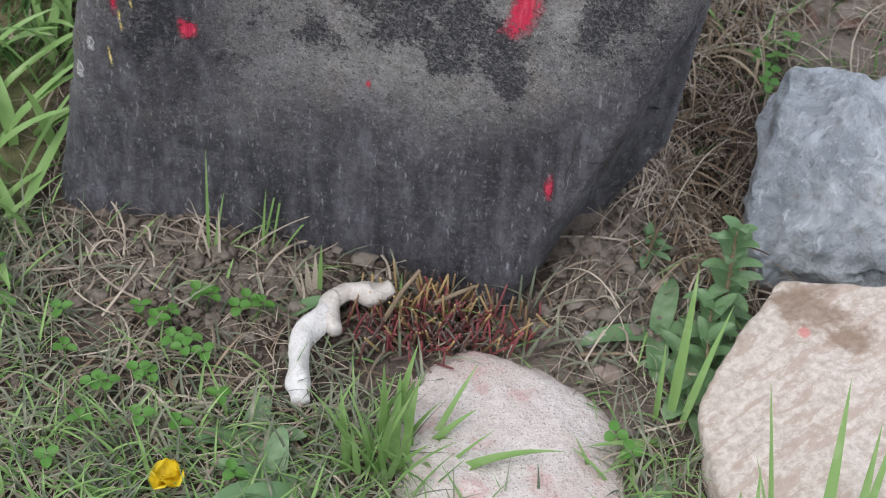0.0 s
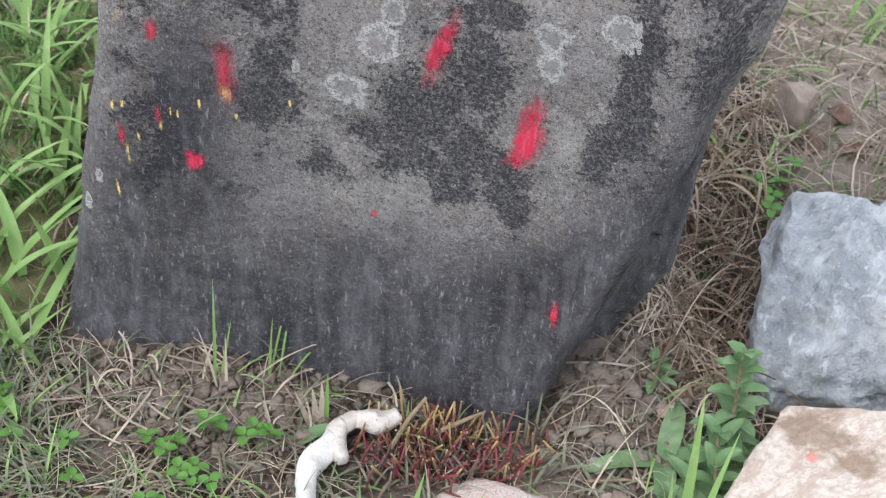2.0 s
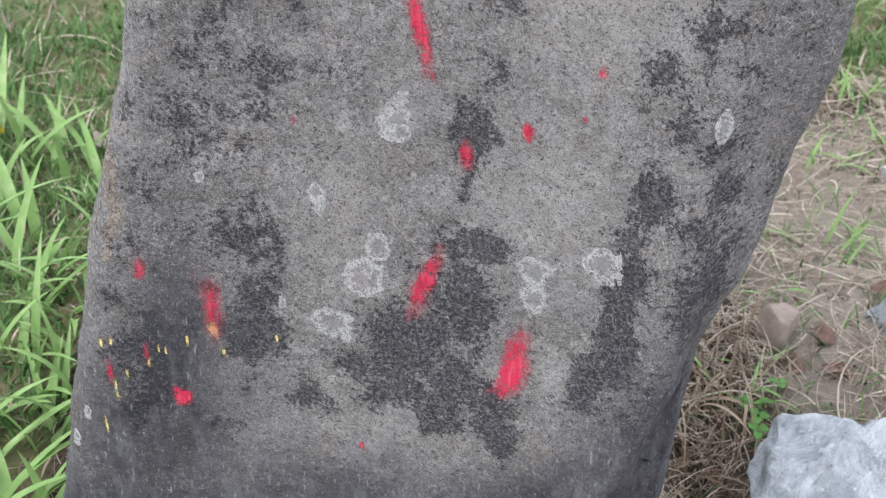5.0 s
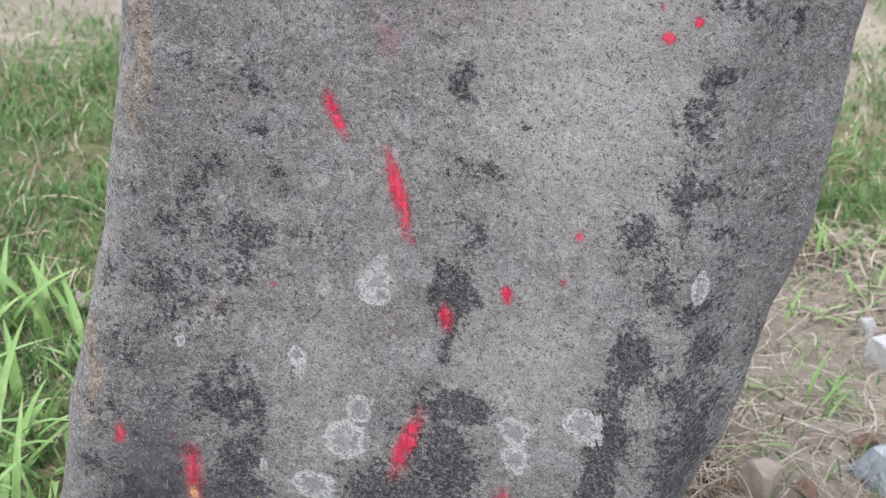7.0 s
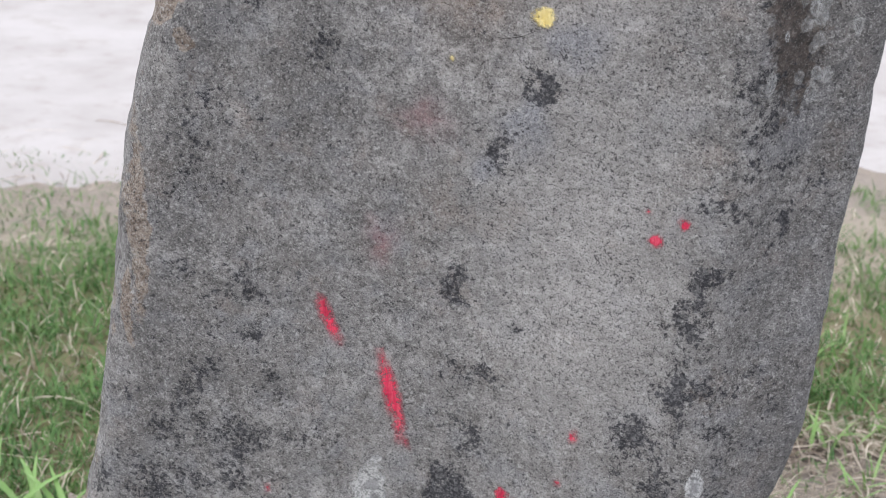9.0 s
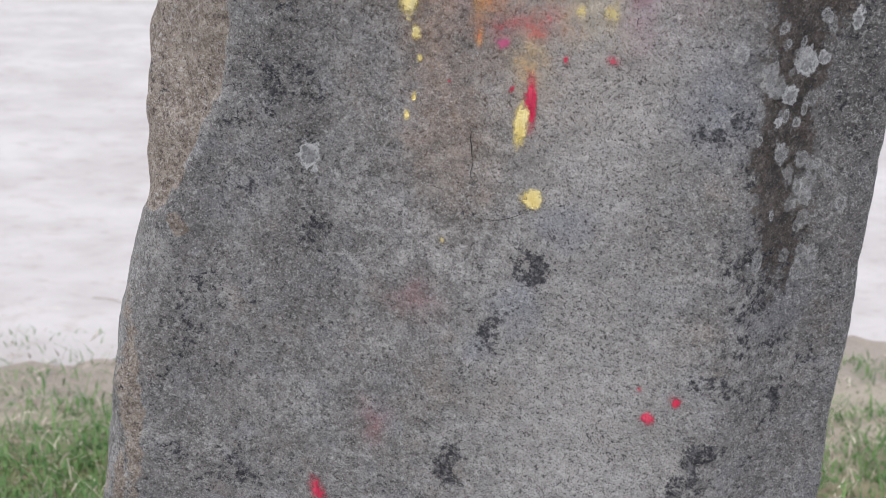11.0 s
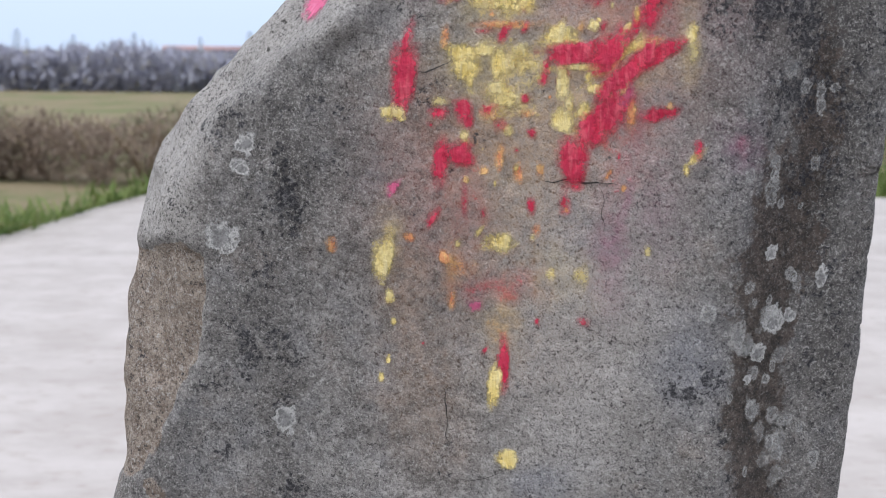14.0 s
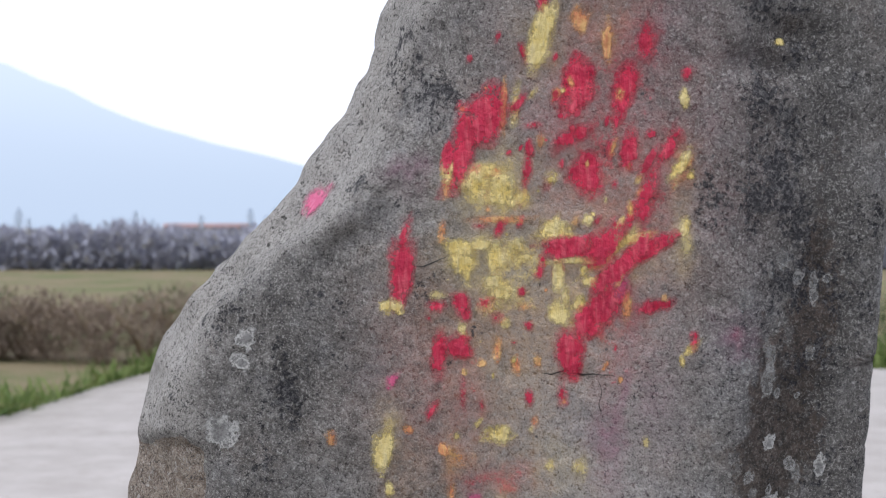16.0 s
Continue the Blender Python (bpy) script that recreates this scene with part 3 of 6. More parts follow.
sf = [(j * RING + i, j * RING + (i + 1) % RING, (j + 1) * RING + (i + 1) % RING, (j + 1) * RING + i) for j in range(n_rows - 1) for i in range(RING)]
top_c, n_last = flat_v[-RING:].mean(0) + np.array((0, 0, 0.01)), (n_rows - 1) * RING
flat_v = np.vstack([flat_v, top_c])
sf += [(n_last + i, n_last + (i + 1) % RING, len(flat_v) - 1) for i in range(RING)]
stone = tagged(mesh_object("standing_stone", flat_v, sf, STONE), "tall grey weathered standing stone daubed with red and yellow paste", "standing stone")
X, Z = flat_v[:, 0], flat_v[:, 2]
WX, WZ = np.append(WX, X[-1]), np.append(WZ, Z[-1])
rim_left = X - along(LEFT_EDGE, Z)
# Shoulder chamfer: pale eroded stone, with its light from the sky coloured in too.
shoulder = smooth((0.010 - (X - along(SHOULDER, Z))) / 0.022) * smooth((Z - 1.12) / 0.05)
for name, values in (("crust", np.maximum.reduce([blobs(WX, WZ, t) for t in (CRUST_FOOT, CRUST_HAZE)] + [0.82 * blobs(WX, WZ, t) for t in (CRUST_MIDDLE, CRUST_HEAD)])),
                     ("powder_red", blobs(WX, WZ, POWDER_RED)), ("powder_yellow", blobs(WX, WZ, POWDER_YELLOW)), ("powder_orange", blobs(WX, WZ, POWDER_ORANGE)),
                     ("powder_purple", blobs(WX, WZ, POWDER_PURPLE)), ("dark_wash", blobs(WX, Z, DARK_WASH)), ("brown_run", blobs(WX, WZ, BROWN_RUN)), ("bluish", blobs(WX, WZ, BLUISH)),
                     ("tan", np.maximum(np.maximum(blobs(WX, WZ, TAN), np.append(0.75 * chipped, 0)), 0.38 * np.exp(-(rim_left / 0.012) ** 2) * (Z < 1.2))), ("bare", np.maximum(np.maximum(blobs(WX, WZ, BARE), blobs(WX, WZ, ((0.10, 1.20, 0.085, 0.35, 0.9), (0.09, 0.78, 0.11, 0.24, 0.8), (0.06, 0.45, 0.10, 0.1, 0.6)))), 0.9 * shoulder)), ("pitted", shoulder)):
    set_attr(stone, name, values)
low_wash = np.clip(1.0 - (Z - 0.06 - 0.08 * np.clip((X - 0.05) / 0.1, -1.2, 1.3)) / 0.17, 0, 1) * 0.9
set_attr(stone, "damp", np.maximum(low_wash, 0.72 * blobs(X, Z, ((-0.33, 0.08, 0.14, 0.17, 1), (-0.30, 0.22, 0.07, 0.12, 1), (0.20, 0.18, 0.05, 0.16, 1), (-0.12, 0.02, 0.2, 0.10, 1)))))

FRONT_GRID = flat_v[:-1].reshape(n_rows, RING, 3)


FACE_X = np.linspace(-0.5, 0.36, 431)
FACE_Y = []
for row in FRONT_GRID:
    last = int(np.argmax(row[:RING // 2 + 60, 0]))
    xs = np.maximum.accumulate(row[:last + 1, 0])
    FACE_Y.append(np.interp(FACE_X, xs, row[:last + 1, 1]))
FACE_Y = np.array(FACE_Y)


def stone_surface(x, z):
    """The depth of the finished front face at x and z."""
    j = int(np.clip(np.searchsorted(ROWS_Z, z) - 1, 0, n_rows - 2))
    v = float(np.clip((z - ROWS_Z[j]) / (ROWS_Z[j + 1] - ROWS_Z[j]), 0, 1))
    u = float(np.clip((x - FACE_X[0]) / (FACE_X[1] - FACE_X[0]), 0, len(FACE_X) - 1.001))
    i = int(u)
    u -= i
    rows = FACE_Y[j:j + 2, i] * (1 - u) + FACE_Y[j:j + 2, i + 1] * u
    return float(rows[0] * (1 - v) + rows[1] * v)


def daub(x, z, w, h, lean, colour, cover, name="paste_daub", lift=0.0012):
    """A patch of paste on the stone, w by h metres, leaning by that many degrees to the right."""
    mat = {"red": RED, "yellow": YELLOW, "orange": ORANGE, "pink": PINK, "lichen": CRUST}[colour]
    nu, nv = max(8, min(40, int(w / 0.0018))), max(8, min(56, int(h / 0.0018)))
    a, grow = radians(lean), 0.97
    verts, rim = [], []
    seed = (x * 37 + z * 91) % 50
    layer = int(x * 7100 + z * 3700) % 15
    for j in range(nv + 1):
        for i in range(nu + 1):
            u, v = 2 * i / nu - 1, 2 * j / nv - 1
            px = x + grow * (w * u * math.cos(a) + h * v * math.sin(a))
            pz = z + grow * (-w * u * math.sin(a) + h * v * math.cos(a))
            py = stone_surface(px, pz)
            lift_here = lift * (0.5 + 0.6 * cover) + 0.0002 * layer
            verts.append((px, py - lift_here, pz))
            wob = 1 + 0.45 * noise.noise(Vector((u * 1.1, v * 1.1, seed))) + 0.22 * noise.noise(Vector((u * 3.0, v * 3.0, seed + 3))) + 0.12 * noise.noise(Vector((u * 8, v * 8, seed + 6)))
            rim.append((abs(u) ** 2.2 + abs(v) ** 2.2) ** (1 / 2.2) / 0.56 * wob)
    faces = [(j * (nu + 1) + i, j * (nu + 1) + i + 1, (j + 1) * (nu + 1) + i + 1, (j + 1) * (nu + 1) + i) for j in range(nv) for i in range(nu)]
    faces = [q for q in faces if min(rim[c] for c in q) < 1.22]
    used = sorted({c for q in faces for c in q})
    slot = {c: n for n, c in enumerate(used)}
    verts, rim, faces = [verts[c] for c in used], [rim[c] for c in used], [tuple(slot[c] for c in q) for q in faces]
    ob = mesh_object(name, verts, faces, mat)
    set_attr(ob, "rim", rim)
    set_attr(ob, "cover", [cover] * len(verts))
    ob.parent = stone
    ob.visible_shadow = False
    tagged(ob, {"red": "red paste daub", "yellow": "yellow paste daub", "orange": "orange paste daub", "pink": "pink powder smear", "lichen": "grey lichen crust"}[colour])
    return ob


def crust(x, z, w, h, cover=0.95):
    return daub(x, z, w, h, 0, "lichen", cover, "lichen_patch", 0.0008)


crust(-0.178, 1.151, 0.0278, 0.0274)
crust(-0.126, 1.001, 0.0184, 0.0262)
crust(-0.156, 1.226, 0.0160, 0.0161)
crust(-0.161, 1.209, 0.0152, 0.0117)
crust(0.246, 1.101, 0.0178, 0.0179)
crust(0.260, 1.105, 0.0085, 0.0102)
crust(0.243, 1.154, 0.0093, 0.0127)
crust(0.263, 1.104, 0.0076, 0.0085)
crust(0.285, 1.133, 0.0067, 0.0185)
crust(0.237, 1.076, 0.0111, 0.0146)
crust(0.230, 1.056, 0.0077, 0.0086)
crust(0.247, 1.100, 0.0152, 0.0163)
crust(-0.094, 0.377, 0.0301, 0.0398)
crust(-0.107, 0.337, 0.0394, 0.0405)
crust(-0.137, 0.277, 0.0505, 0.0415)
crust(0.058, 0.384, 0.0294, 0.0350)
crust(0.059, 0.353, 0.0223, 0.0341)
crust(0.117, 0.416, 0.0340, 0.0419)
crust(-0.186, 0.290, 0.0112, 0.0152)
crust(-0.076, 0.520, 0.0331, 0.0406)
crust(0.201, 0.579, 0.0165, 0.0326)
crust(-0.153, 0.431, 0.0162, 0.0266)
crust(-0.159, 1.207, 0.0133, 0.0099)
crust(-0.150, 0.427, 0.0138, 0.0328)
crust(-0.264, 0.433, 0.0120, 0.0135)
crust(-0.396, 0.119, 0.0086, 0.0181)
crust(-0.413, 0.079, 0.0075, 0.0199)
crust(-0.073, 0.511, 0.0204, 0.0189)
daub(-0.046, 0.341, 0.0184, 0.0768, 16.1293, "red", 0.60)
daub(-0.259, 0.275, 0.0194, 0.0668, -3.87066, "red", 0.46)
daub(-0.258, 0.248, 0.0092, 0.0185, -3.87066, "yellow", 0.50)
daub(0.046, 0.260, 0.0232, 0.0449, 8.12934, "red", 0.85)
daub(0.051, 0.294, 0.0163, 0.0402, 1.12934, "red", 0.46)
daub(-0.293, 0.154, 0.0156, 0.0162, -3.87066, "red", 1.00)
daub(0.093, 0.045, 0.0077, 0.0220, -3.87066, "red", 0.70)
daub(-0.329, 0.316, 0.0102, 0.0237, -3.87066, "red", 0.40)
daub(-0.368, 0.181, 0.0078, 0.0265, -3.87066, "red", 0.50)
daub(-0.328, 0.211, 0.0065, 0.0247, -3.87066, "red", 0.40)
daub(-0.012, 0.499, 0.0122, 0.0289, -3.87066, "red", 0.46)
daub(0.040, 0.536, 0.0075, 0.0135, -3.87066, "red", 0.70)
daub(-0.110, 0.333, 0.0110, 0.0176, -3.87066, "red", 0.40)
daub(-0.103, 0.117, 0.0047, 0.0102, -3.87066, "red", 0.60)
daub(-0.116, 0.687, 0.0108, 0.0441, -26.9153, "red", 0.68)
daub(-0.060, 0.624, 0.0134, 0.0614, -14.9153, "red", 0.75)
daub(0.171, 0.822, 0.0067, 0.0086, -2.91532, "red", 0.80)
daub(0.151, 0.805, 0.0077, 0.0096, -2.91532, "red", 0.80)
daub(0.040, 0.537, 0.0076, 0.0119, -2.91532, "red", 0.80)
daub(-0.013, 0.501, 0.0113, 0.0174, -2.91532, "red", 0.50)
daub(-0.174, 0.508, 0.0074, 0.0106, -2.91532, "red", 0.40)
daub(0.097, 0.612, 0.0078, 0.0098, -2.91532, "red", 0.50)
daub(0.088, 0.563, 0.0069, 0.0067, -2.91532, "red", 0.40)
daub(0.143, 0.829, 0.0054, 0.0061, -2.91532, "red", 0.40)
daub(-0.332, 0.308, 0.0092, 0.0129, -2.91532, "red", 0.35)
daub(0.051, 0.981, 0.0126, 0.0110, 39.0588, "yellow", 1.00)
daub(0.041, 1.039, 0.0084, 0.0253, 2.05884, "yellow", 1.00)
daub(0.047, 1.058, 0.0075, 0.0377, 1.05884, "red", 0.90)
daub(-0.047, 1.136, 0.0119, 0.0270, 11.0588, "yellow", 0.90)
daub(-0.043, 1.158, 0.0088, 0.0224, 4.05884, "yellow", 0.40)
daub(-0.043, 1.107, 0.0066, 0.0117, -0.941157, "yellow", 0.70)
daub(-0.039, 1.087, 0.0044, 0.0063, -0.941157, "yellow", 0.60)
daub(-0.088, 1.147, 0.0080, 0.0117, -0.941157, "orange", 0.60)
daub(-0.027, 1.156, 0.0083, 0.0067, -0.941157, "orange", 0.80)
daub(0.042, 1.154, 0.0164, 0.0132, -0.941157, "yellow", 0.70)
daub(0.000, 1.142, 0.0079, 0.0098, -0.941157, "orange", 0.80)
daub(0.006, 1.107, 0.0066, 0.0125, -0.941157, "orange", 0.60)
daub(0.015, 1.371, 0.0160, 0.0475, 10, "red", 1.00)
daub(0.004, 1.369, 0.0064, 0.0175, 10, "red", 0.90)
daub(0.034, 1.396, 0.0221, 0.0391, 3, "red", 1.00)
daub(0.045, 1.402, 0.0063, 0.0351, 3, "orange", 0.80)
daub(0.054, 1.402, 0.0078, 0.0351, 4, "yellow", 0.50)
daub(0.024, 1.354, 0.0072, 0.0119, 0, "red", 0.80)
daub(0.063, 1.352, 0.0071, 0.0355, 8, "red", 0.60)
daub(0.067, 1.390, 0.0141, 0.0063, 0, "red", 0.50)
daub(0.099, 1.424, 0.0183, 0.0291, 10, "red", 1.00)
daub(0.133, 1.417, 0.0120, 0.0305, 10, "red", 0.95)
daub(0.095, 1.381, 0.0123, 0.0311, 60, "red", 0.80)
daub(0.106, 1.354, 0.0200, 0.0250, 5, "red", 1.00)
daub(0.111, 1.352, 0.0054, 0.0172, 0, "yellow", 0.60)
daub(0.138, 1.370, 0.0121, 0.0201, 5, "red", 1.00)
daub(0.124, 1.372, 0.0076, 0.0140, 0, "red", 0.50)
daub(0.164, 1.372, 0.0104, 0.0276, 30, "red", 0.75)
daub(0.150, 1.360, 0.0075, 0.0309, 25, "red", 0.55)
daub(0.149, 1.335, 0.0120, 0.0350, 12, "red", 0.70)
daub(0.139, 1.321, 0.0076, 0.0196, 20, "red", 0.60)
daub(0.174, 1.359, 0.0088, 0.0246, 32, "yellow", 0.75)
daub(0.179, 1.361, 0.0059, 0.0153, 30, "orange", 0.50)
daub(0.177, 1.314, 0.0067, 0.0140, 0, "yellow", 0.60)
daub(0.179, 1.301, 0.0074, 0.0156, 0, "yellow", 0.35)
daub(-0.032, 1.279, 0.0148, 0.0369, 8, "red", 1.00)
daub(-0.030, 1.309, 0.0074, 0.0228, 10, "red", 0.60)
daub(-0.037, 1.253, 0.0108, 0.0075, 0, "yellow", 0.90)
daub(-0.045, 1.253, 0.0100, 0.0091, 0, "yellow", 0.80)
daub(0.003, 1.358, 0.0081, 0.0160, 0, "yellow", 0.80)
daub(0.025, 1.346, 0.0176, 0.0200, 10, "yellow", 0.80)
daub(0.044, 1.342, 0.0175, 0.0239, 0, "yellow", 0.80)
daub(0.059, 1.337, 0.0111, 0.0159, 0, "yellow", 0.70)
daub(0.033, 1.357, 0.0199, 0.0111, 0, "yellow", 0.60)
daub(0.081, 1.350, 0.0094, 0.0110, 0, "yellow", 0.60)
daub(0.079, 1.345, 0.0063, 0.0079, 0, "red", 0.40)
daub(0.040, 1.320, 0.0477, 0.0056, 0, "orange", 0.50)
daub(0.027, 1.315, 0.0161, 0.0048, 0, "red", 0.45)
daub(0.012, 1.299, 0.0178, 0.0114, 0, "yellow", 0.90)
daub(0.015, 1.286, 0.0178, 0.0147, 0, "yellow", 1.00)
daub(0.029, 1.301, 0.0145, 0.0081, 0, "yellow", 0.70)
daub(0.055, 1.301, 0.0127, 0.0097, 0, "yellow", 0.80)
daub(0.042, 1.291, 0.0128, 0.0178, 0, "yellow", 0.80)
daub(0.061, 1.291, 0.0278, 0.0097, 0, "yellow", 0.50)
daub(0.084, 1.312, 0.0235, 0.0112, 5, "yellow", 1.00)
daub(0.091, 1.299, 0.0312, 0.0128, -5, "red", 1.00)
daub(0.076, 1.288, 0.0158, 0.0064, 0, "yellow", 0.40)
daub(0.099, 1.289, 0.0234, 0.0048, 0, "yellow", 0.60)
daub(0.040, 1.273, 0.0241, 0.0098, 0, "yellow", 0.60)
daub(0.045, 1.265, 0.0201, 0.0147, 0, "yellow", 0.60)
daub(0.036, 1.254, 0.0202, 0.0115, 0, "yellow", 0.50)
daub(0.060, 1.265, 0.0056, 0.0065, 0, "red", 0.70)
daub(0.087, 1.278, 0.0079, 0.0241, 0, "yellow", 0.80)
daub(0.088, 1.250, 0.0126, 0.0162, -20, "yellow", 0.90)
daub(0.102, 1.257, 0.0094, 0.0129, 30, "yellow", 0.80)
daub(0.110, 1.274, 0.0124, 0.0080, 0, "yellow", 0.80)
daub(0.092, 1.261, 0.0063, 0.0161, 0, "yellow", 0.60)
daub(0.121, 1.304, 0.0169, 0.0269, 35, "red", 0.90)
daub(0.115, 1.293, 0.0170, 0.0175, 0, "red", 0.80)
daub(0.134, 1.287, 0.0122, 0.0475, 42, "red", 1.00)
daub(0.152, 1.298, 0.0106, 0.0330, 62, "red", 1.00)
daub(0.127, 1.297, 0.0061, 0.0411, 46, "yellow", 0.90)
daub(0.142, 1.306, 0.0061, 0.0252, 75, "yellow", 0.80)
daub(0.120, 1.278, 0.0070, 0.0128, 30, "orange", 0.70)
daub(0.116, 1.251, 0.0202, 0.0402, 28, "red", 0.90)
daub(0.106, 1.242, 0.0109, 0.0243, 15, "red", 1.00)
daub(0.132, 1.268, 0.0092, 0.0199, 30, "pink", 0.70)
daub(0.159, 1.256, 0.0091, 0.0270, 82, "red", 0.80)
daub(0.153, 1.254, 0.0083, 0.0088, 0, "red", 0.80)
daub(0.095, 1.218, 0.0173, 0.0326, -5, "red", 0.90)
daub(0.100, 1.207, 0.0079, 0.0180, 0, "red", 0.80)
daub(-0.003, 1.218, 0.0099, 0.0316, 3, "red", 0.75)
daub(0.011, 1.221, 0.0164, 0.0133, 20, "red", 0.85)
daub(0.015, 1.228, 0.0082, 0.0149, 0, "red", 0.60)
daub(-0.005, 1.253, 0.0115, 0.0083, 0, "red", 0.70)
daub(0.013, 1.256, 0.0114, 0.0132, 0, "red", 0.75)
daub(0.017, 1.247, 0.0081, 0.0099, 0, "red", 0.60)
daub(0.032, 1.256, 0.0129, 0.0115, 0, "red", 0.50)
daub(0.015, 1.187, 0.0058, 0.0418, 0, "red", 0.35)
daub(-0.005, 1.262, 0.0115, 0.0066, 0, "yellow", 0.40)
daub(0.015, 1.236, 0.0065, 0.0083, 0, "yellow", 0.60)
daub(0.047, 1.241, 0.0081, 0.0082, 0, "yellow", 0.50)
daub(0.030, 1.210, 0.0049, 0.0050, 0, "orange", 0.70)
daub(-0.040, 1.195, 0.0067, 0.0101, 30, "pink", 0.80)
daub(-0.011, 1.244, 0.0058, 0.0041, 0, "red", 0.50)
daub(0.062, 1.254, 0.0080, 0.0065, 0, "orange", 0.50)
daub(0.041, 1.245, 0.0097, 0.0082, 0, "red", 0.45)
daub(0.070, 1.165, 0.0069, 0.0114, -0.941157, "orange", 0.50)
daub(0.107, 1.095, 0.0087, 0.0071, -0.941157, "red", 0.40)
daub(0.013, 1.134, 0.0262, 0.0178, -0.941157, "orange", 0.35)
daub(0.072, 1.451, 0.0119, 0.0381, 14, "yellow", 0.95)
daub(0.074, 1.479, 0.0068, 0.0127, 0, "red", 0.80)
daub(0.101, 1.466, 0.0109, 0.0168, 0, "orange", 0.90)
daub(0.100, 1.422, 0.0177, 0.0304, 10, "red", 1.00)
daub(0.133, 1.416, 0.0151, 0.0327, 16, "red", 0.95)
daub(0.121, 1.448, 0.0063, 0.0269, 0, "orange", 0.80)
daub(0.149, 1.448, 0.0117, 0.0276, 10, "red", 0.60)
daub(-0.104, 1.335, 0.0123, 0.0228, 38, "pink", 0.90)
daub(0.244, 1.449, 0.0058, 0.0045, 0, "yellow", 1.00)
daub(0.216, 1.236, 0.0126, 0.0152, 0, "pink", 0.25)
daub(-0.376, 0.215, 0.0041, 0.0116, -3.87066, "yellow", 0.55)
daub(-0.365, 0.219, 0.0035, 0.0087, -3.87066, "yellow", 0.55)
daub(-0.363, 0.162, 0.0036, 0.0133, -3.87066, "yellow", 0.55)
daub(-0.377, 0.106, 0.0031, 0.0197, -3.87066, "yellow", 0.55)
daub(-0.326, 0.197, 0.0035, 0.0117, -3.87066, "yellow", 0.55)
daub(-0.315, 0.217, 0.0029, 0.0101, -3.87066, "yellow", 0.55)
daub(-0.285, 0.231, 0.0035, 0.0129, -3.87066, "yellow", 0.55)
daub(-0.308, 0.214, 0.0029, 0.0087, -3.87066, "yellow", 0.55)
daub(-0.248, 0.218, 0.0041, 0.0100, -3.87066, "yellow", 0.55)
daub(-0.193, 0.242, 0.0034, 0.0071, -3.87066, "yellow", 0.55)
daub(-0.350, 0.179, 0.0030, 0.0103, -3.87066, "yellow", 0.55)
daub(-0.362, 0.148, 0.0036, 0.0089, -3.87066, "yellow", 0.55)
daub(0.082, 1.131, 0.0069, 0.0088, -0.941157, "yellow", 0.50)
daub(0.105, 1.132, 0.0086, 0.0175, -0.941157, "yellow", 0.35)
daub(-0.049, 1.042, 0.0040, 0.0073, -0.941157, "yellow", 0.70)
daub(-0.043, 1.056, 0.0040, 0.0055, -0.941157, "yellow", 0.70)
daub(-0.018, 0.939, 0.0037, 0.0047, -0.941157, "yellow", 0.40)
daub(0.072, 1.093, 0.0044, 0.0053, -0.941157, "red", 0.60)
daub(0.025, 1.103, 0.0105, 0.0071, -0.941157, "pink", 0.50)


spot = random.Random(12)
for n in range(60):
    lz = spot.uniform(0.93, 1.30)
    size = spot.uniform(0.004, 0.012)
    crust(0.243 + 0.06 * max(0.0, lz - 1.05) + spot.gauss(0, 0.02), lz, size, size * spot.uniform(1.0, 1.9), spot.uniform(0.3, 0.6))

fleck = random.Random(31)
for n in range(120):
    fx, fz = fleck.gauss(0.085, 0.055), fleck.gauss(1.32, 0.10)
    if not (1.06 < fz < 1.52 and -0.05 < fx < 0.2):
        continue
    tone = fleck.choice(("red", "red", "yellow", "yellow", "yellow", "orange")) if fz < 1.36 else fleck.choice(("red", "red", "red", "yellow", "orange"))
    size = fleck.uniform(0.0025, 0.007)
    daub(fx, fz, size, size * fleck.uniform(0.9, 2.6), fleck.uniform(-15, 35), tone, fleck.uniform(0.35, 0.8))

CRACK = simple("dark_crack", (0.05, 0.046, 0.043), (0.10, 0.092, 0.085), 200, 0.95, 0.05, 0.001)


def crack(x0, z0, x1, z1, width, bow):
    """A thin dark crack that wanders over the face from one point to another."""
    verts, n = [], 26
    for i in range(n + 1):
        u = i / n
        px = x0 + (x1 - x0) * u
        pz = z0 + (z1 - z0) * u + bow * math.sin(math.pi * u)
        px, pz = px + 0.003 * lump((px, pz, 0), 90), pz + 0.003 * lump((px, pz, 4), 90)
        w = 0.6 * width * (0.25 + math.sin(math.pi * u)) * (0.7 + 0.5 * lump((px, pz, 7), 160))
        across = Vector((-(z1 - z0), 0, x1 - x0)).normalized() * w * 0.5
        for s in (-1, 1):
            qx, qz = px + s * across.x, pz + s * across.z
            verts.append((qx, stone_surface(qx, qz) - 0.0009, qz))
    ob = mesh_object("crack", verts, [(2 * i, 2 * i + 2, 2 * i + 3, 2 * i + 1) for i in range(n)], CRACK)
    ob.parent = stone
    return tagged(ob, "dark hairline crack")


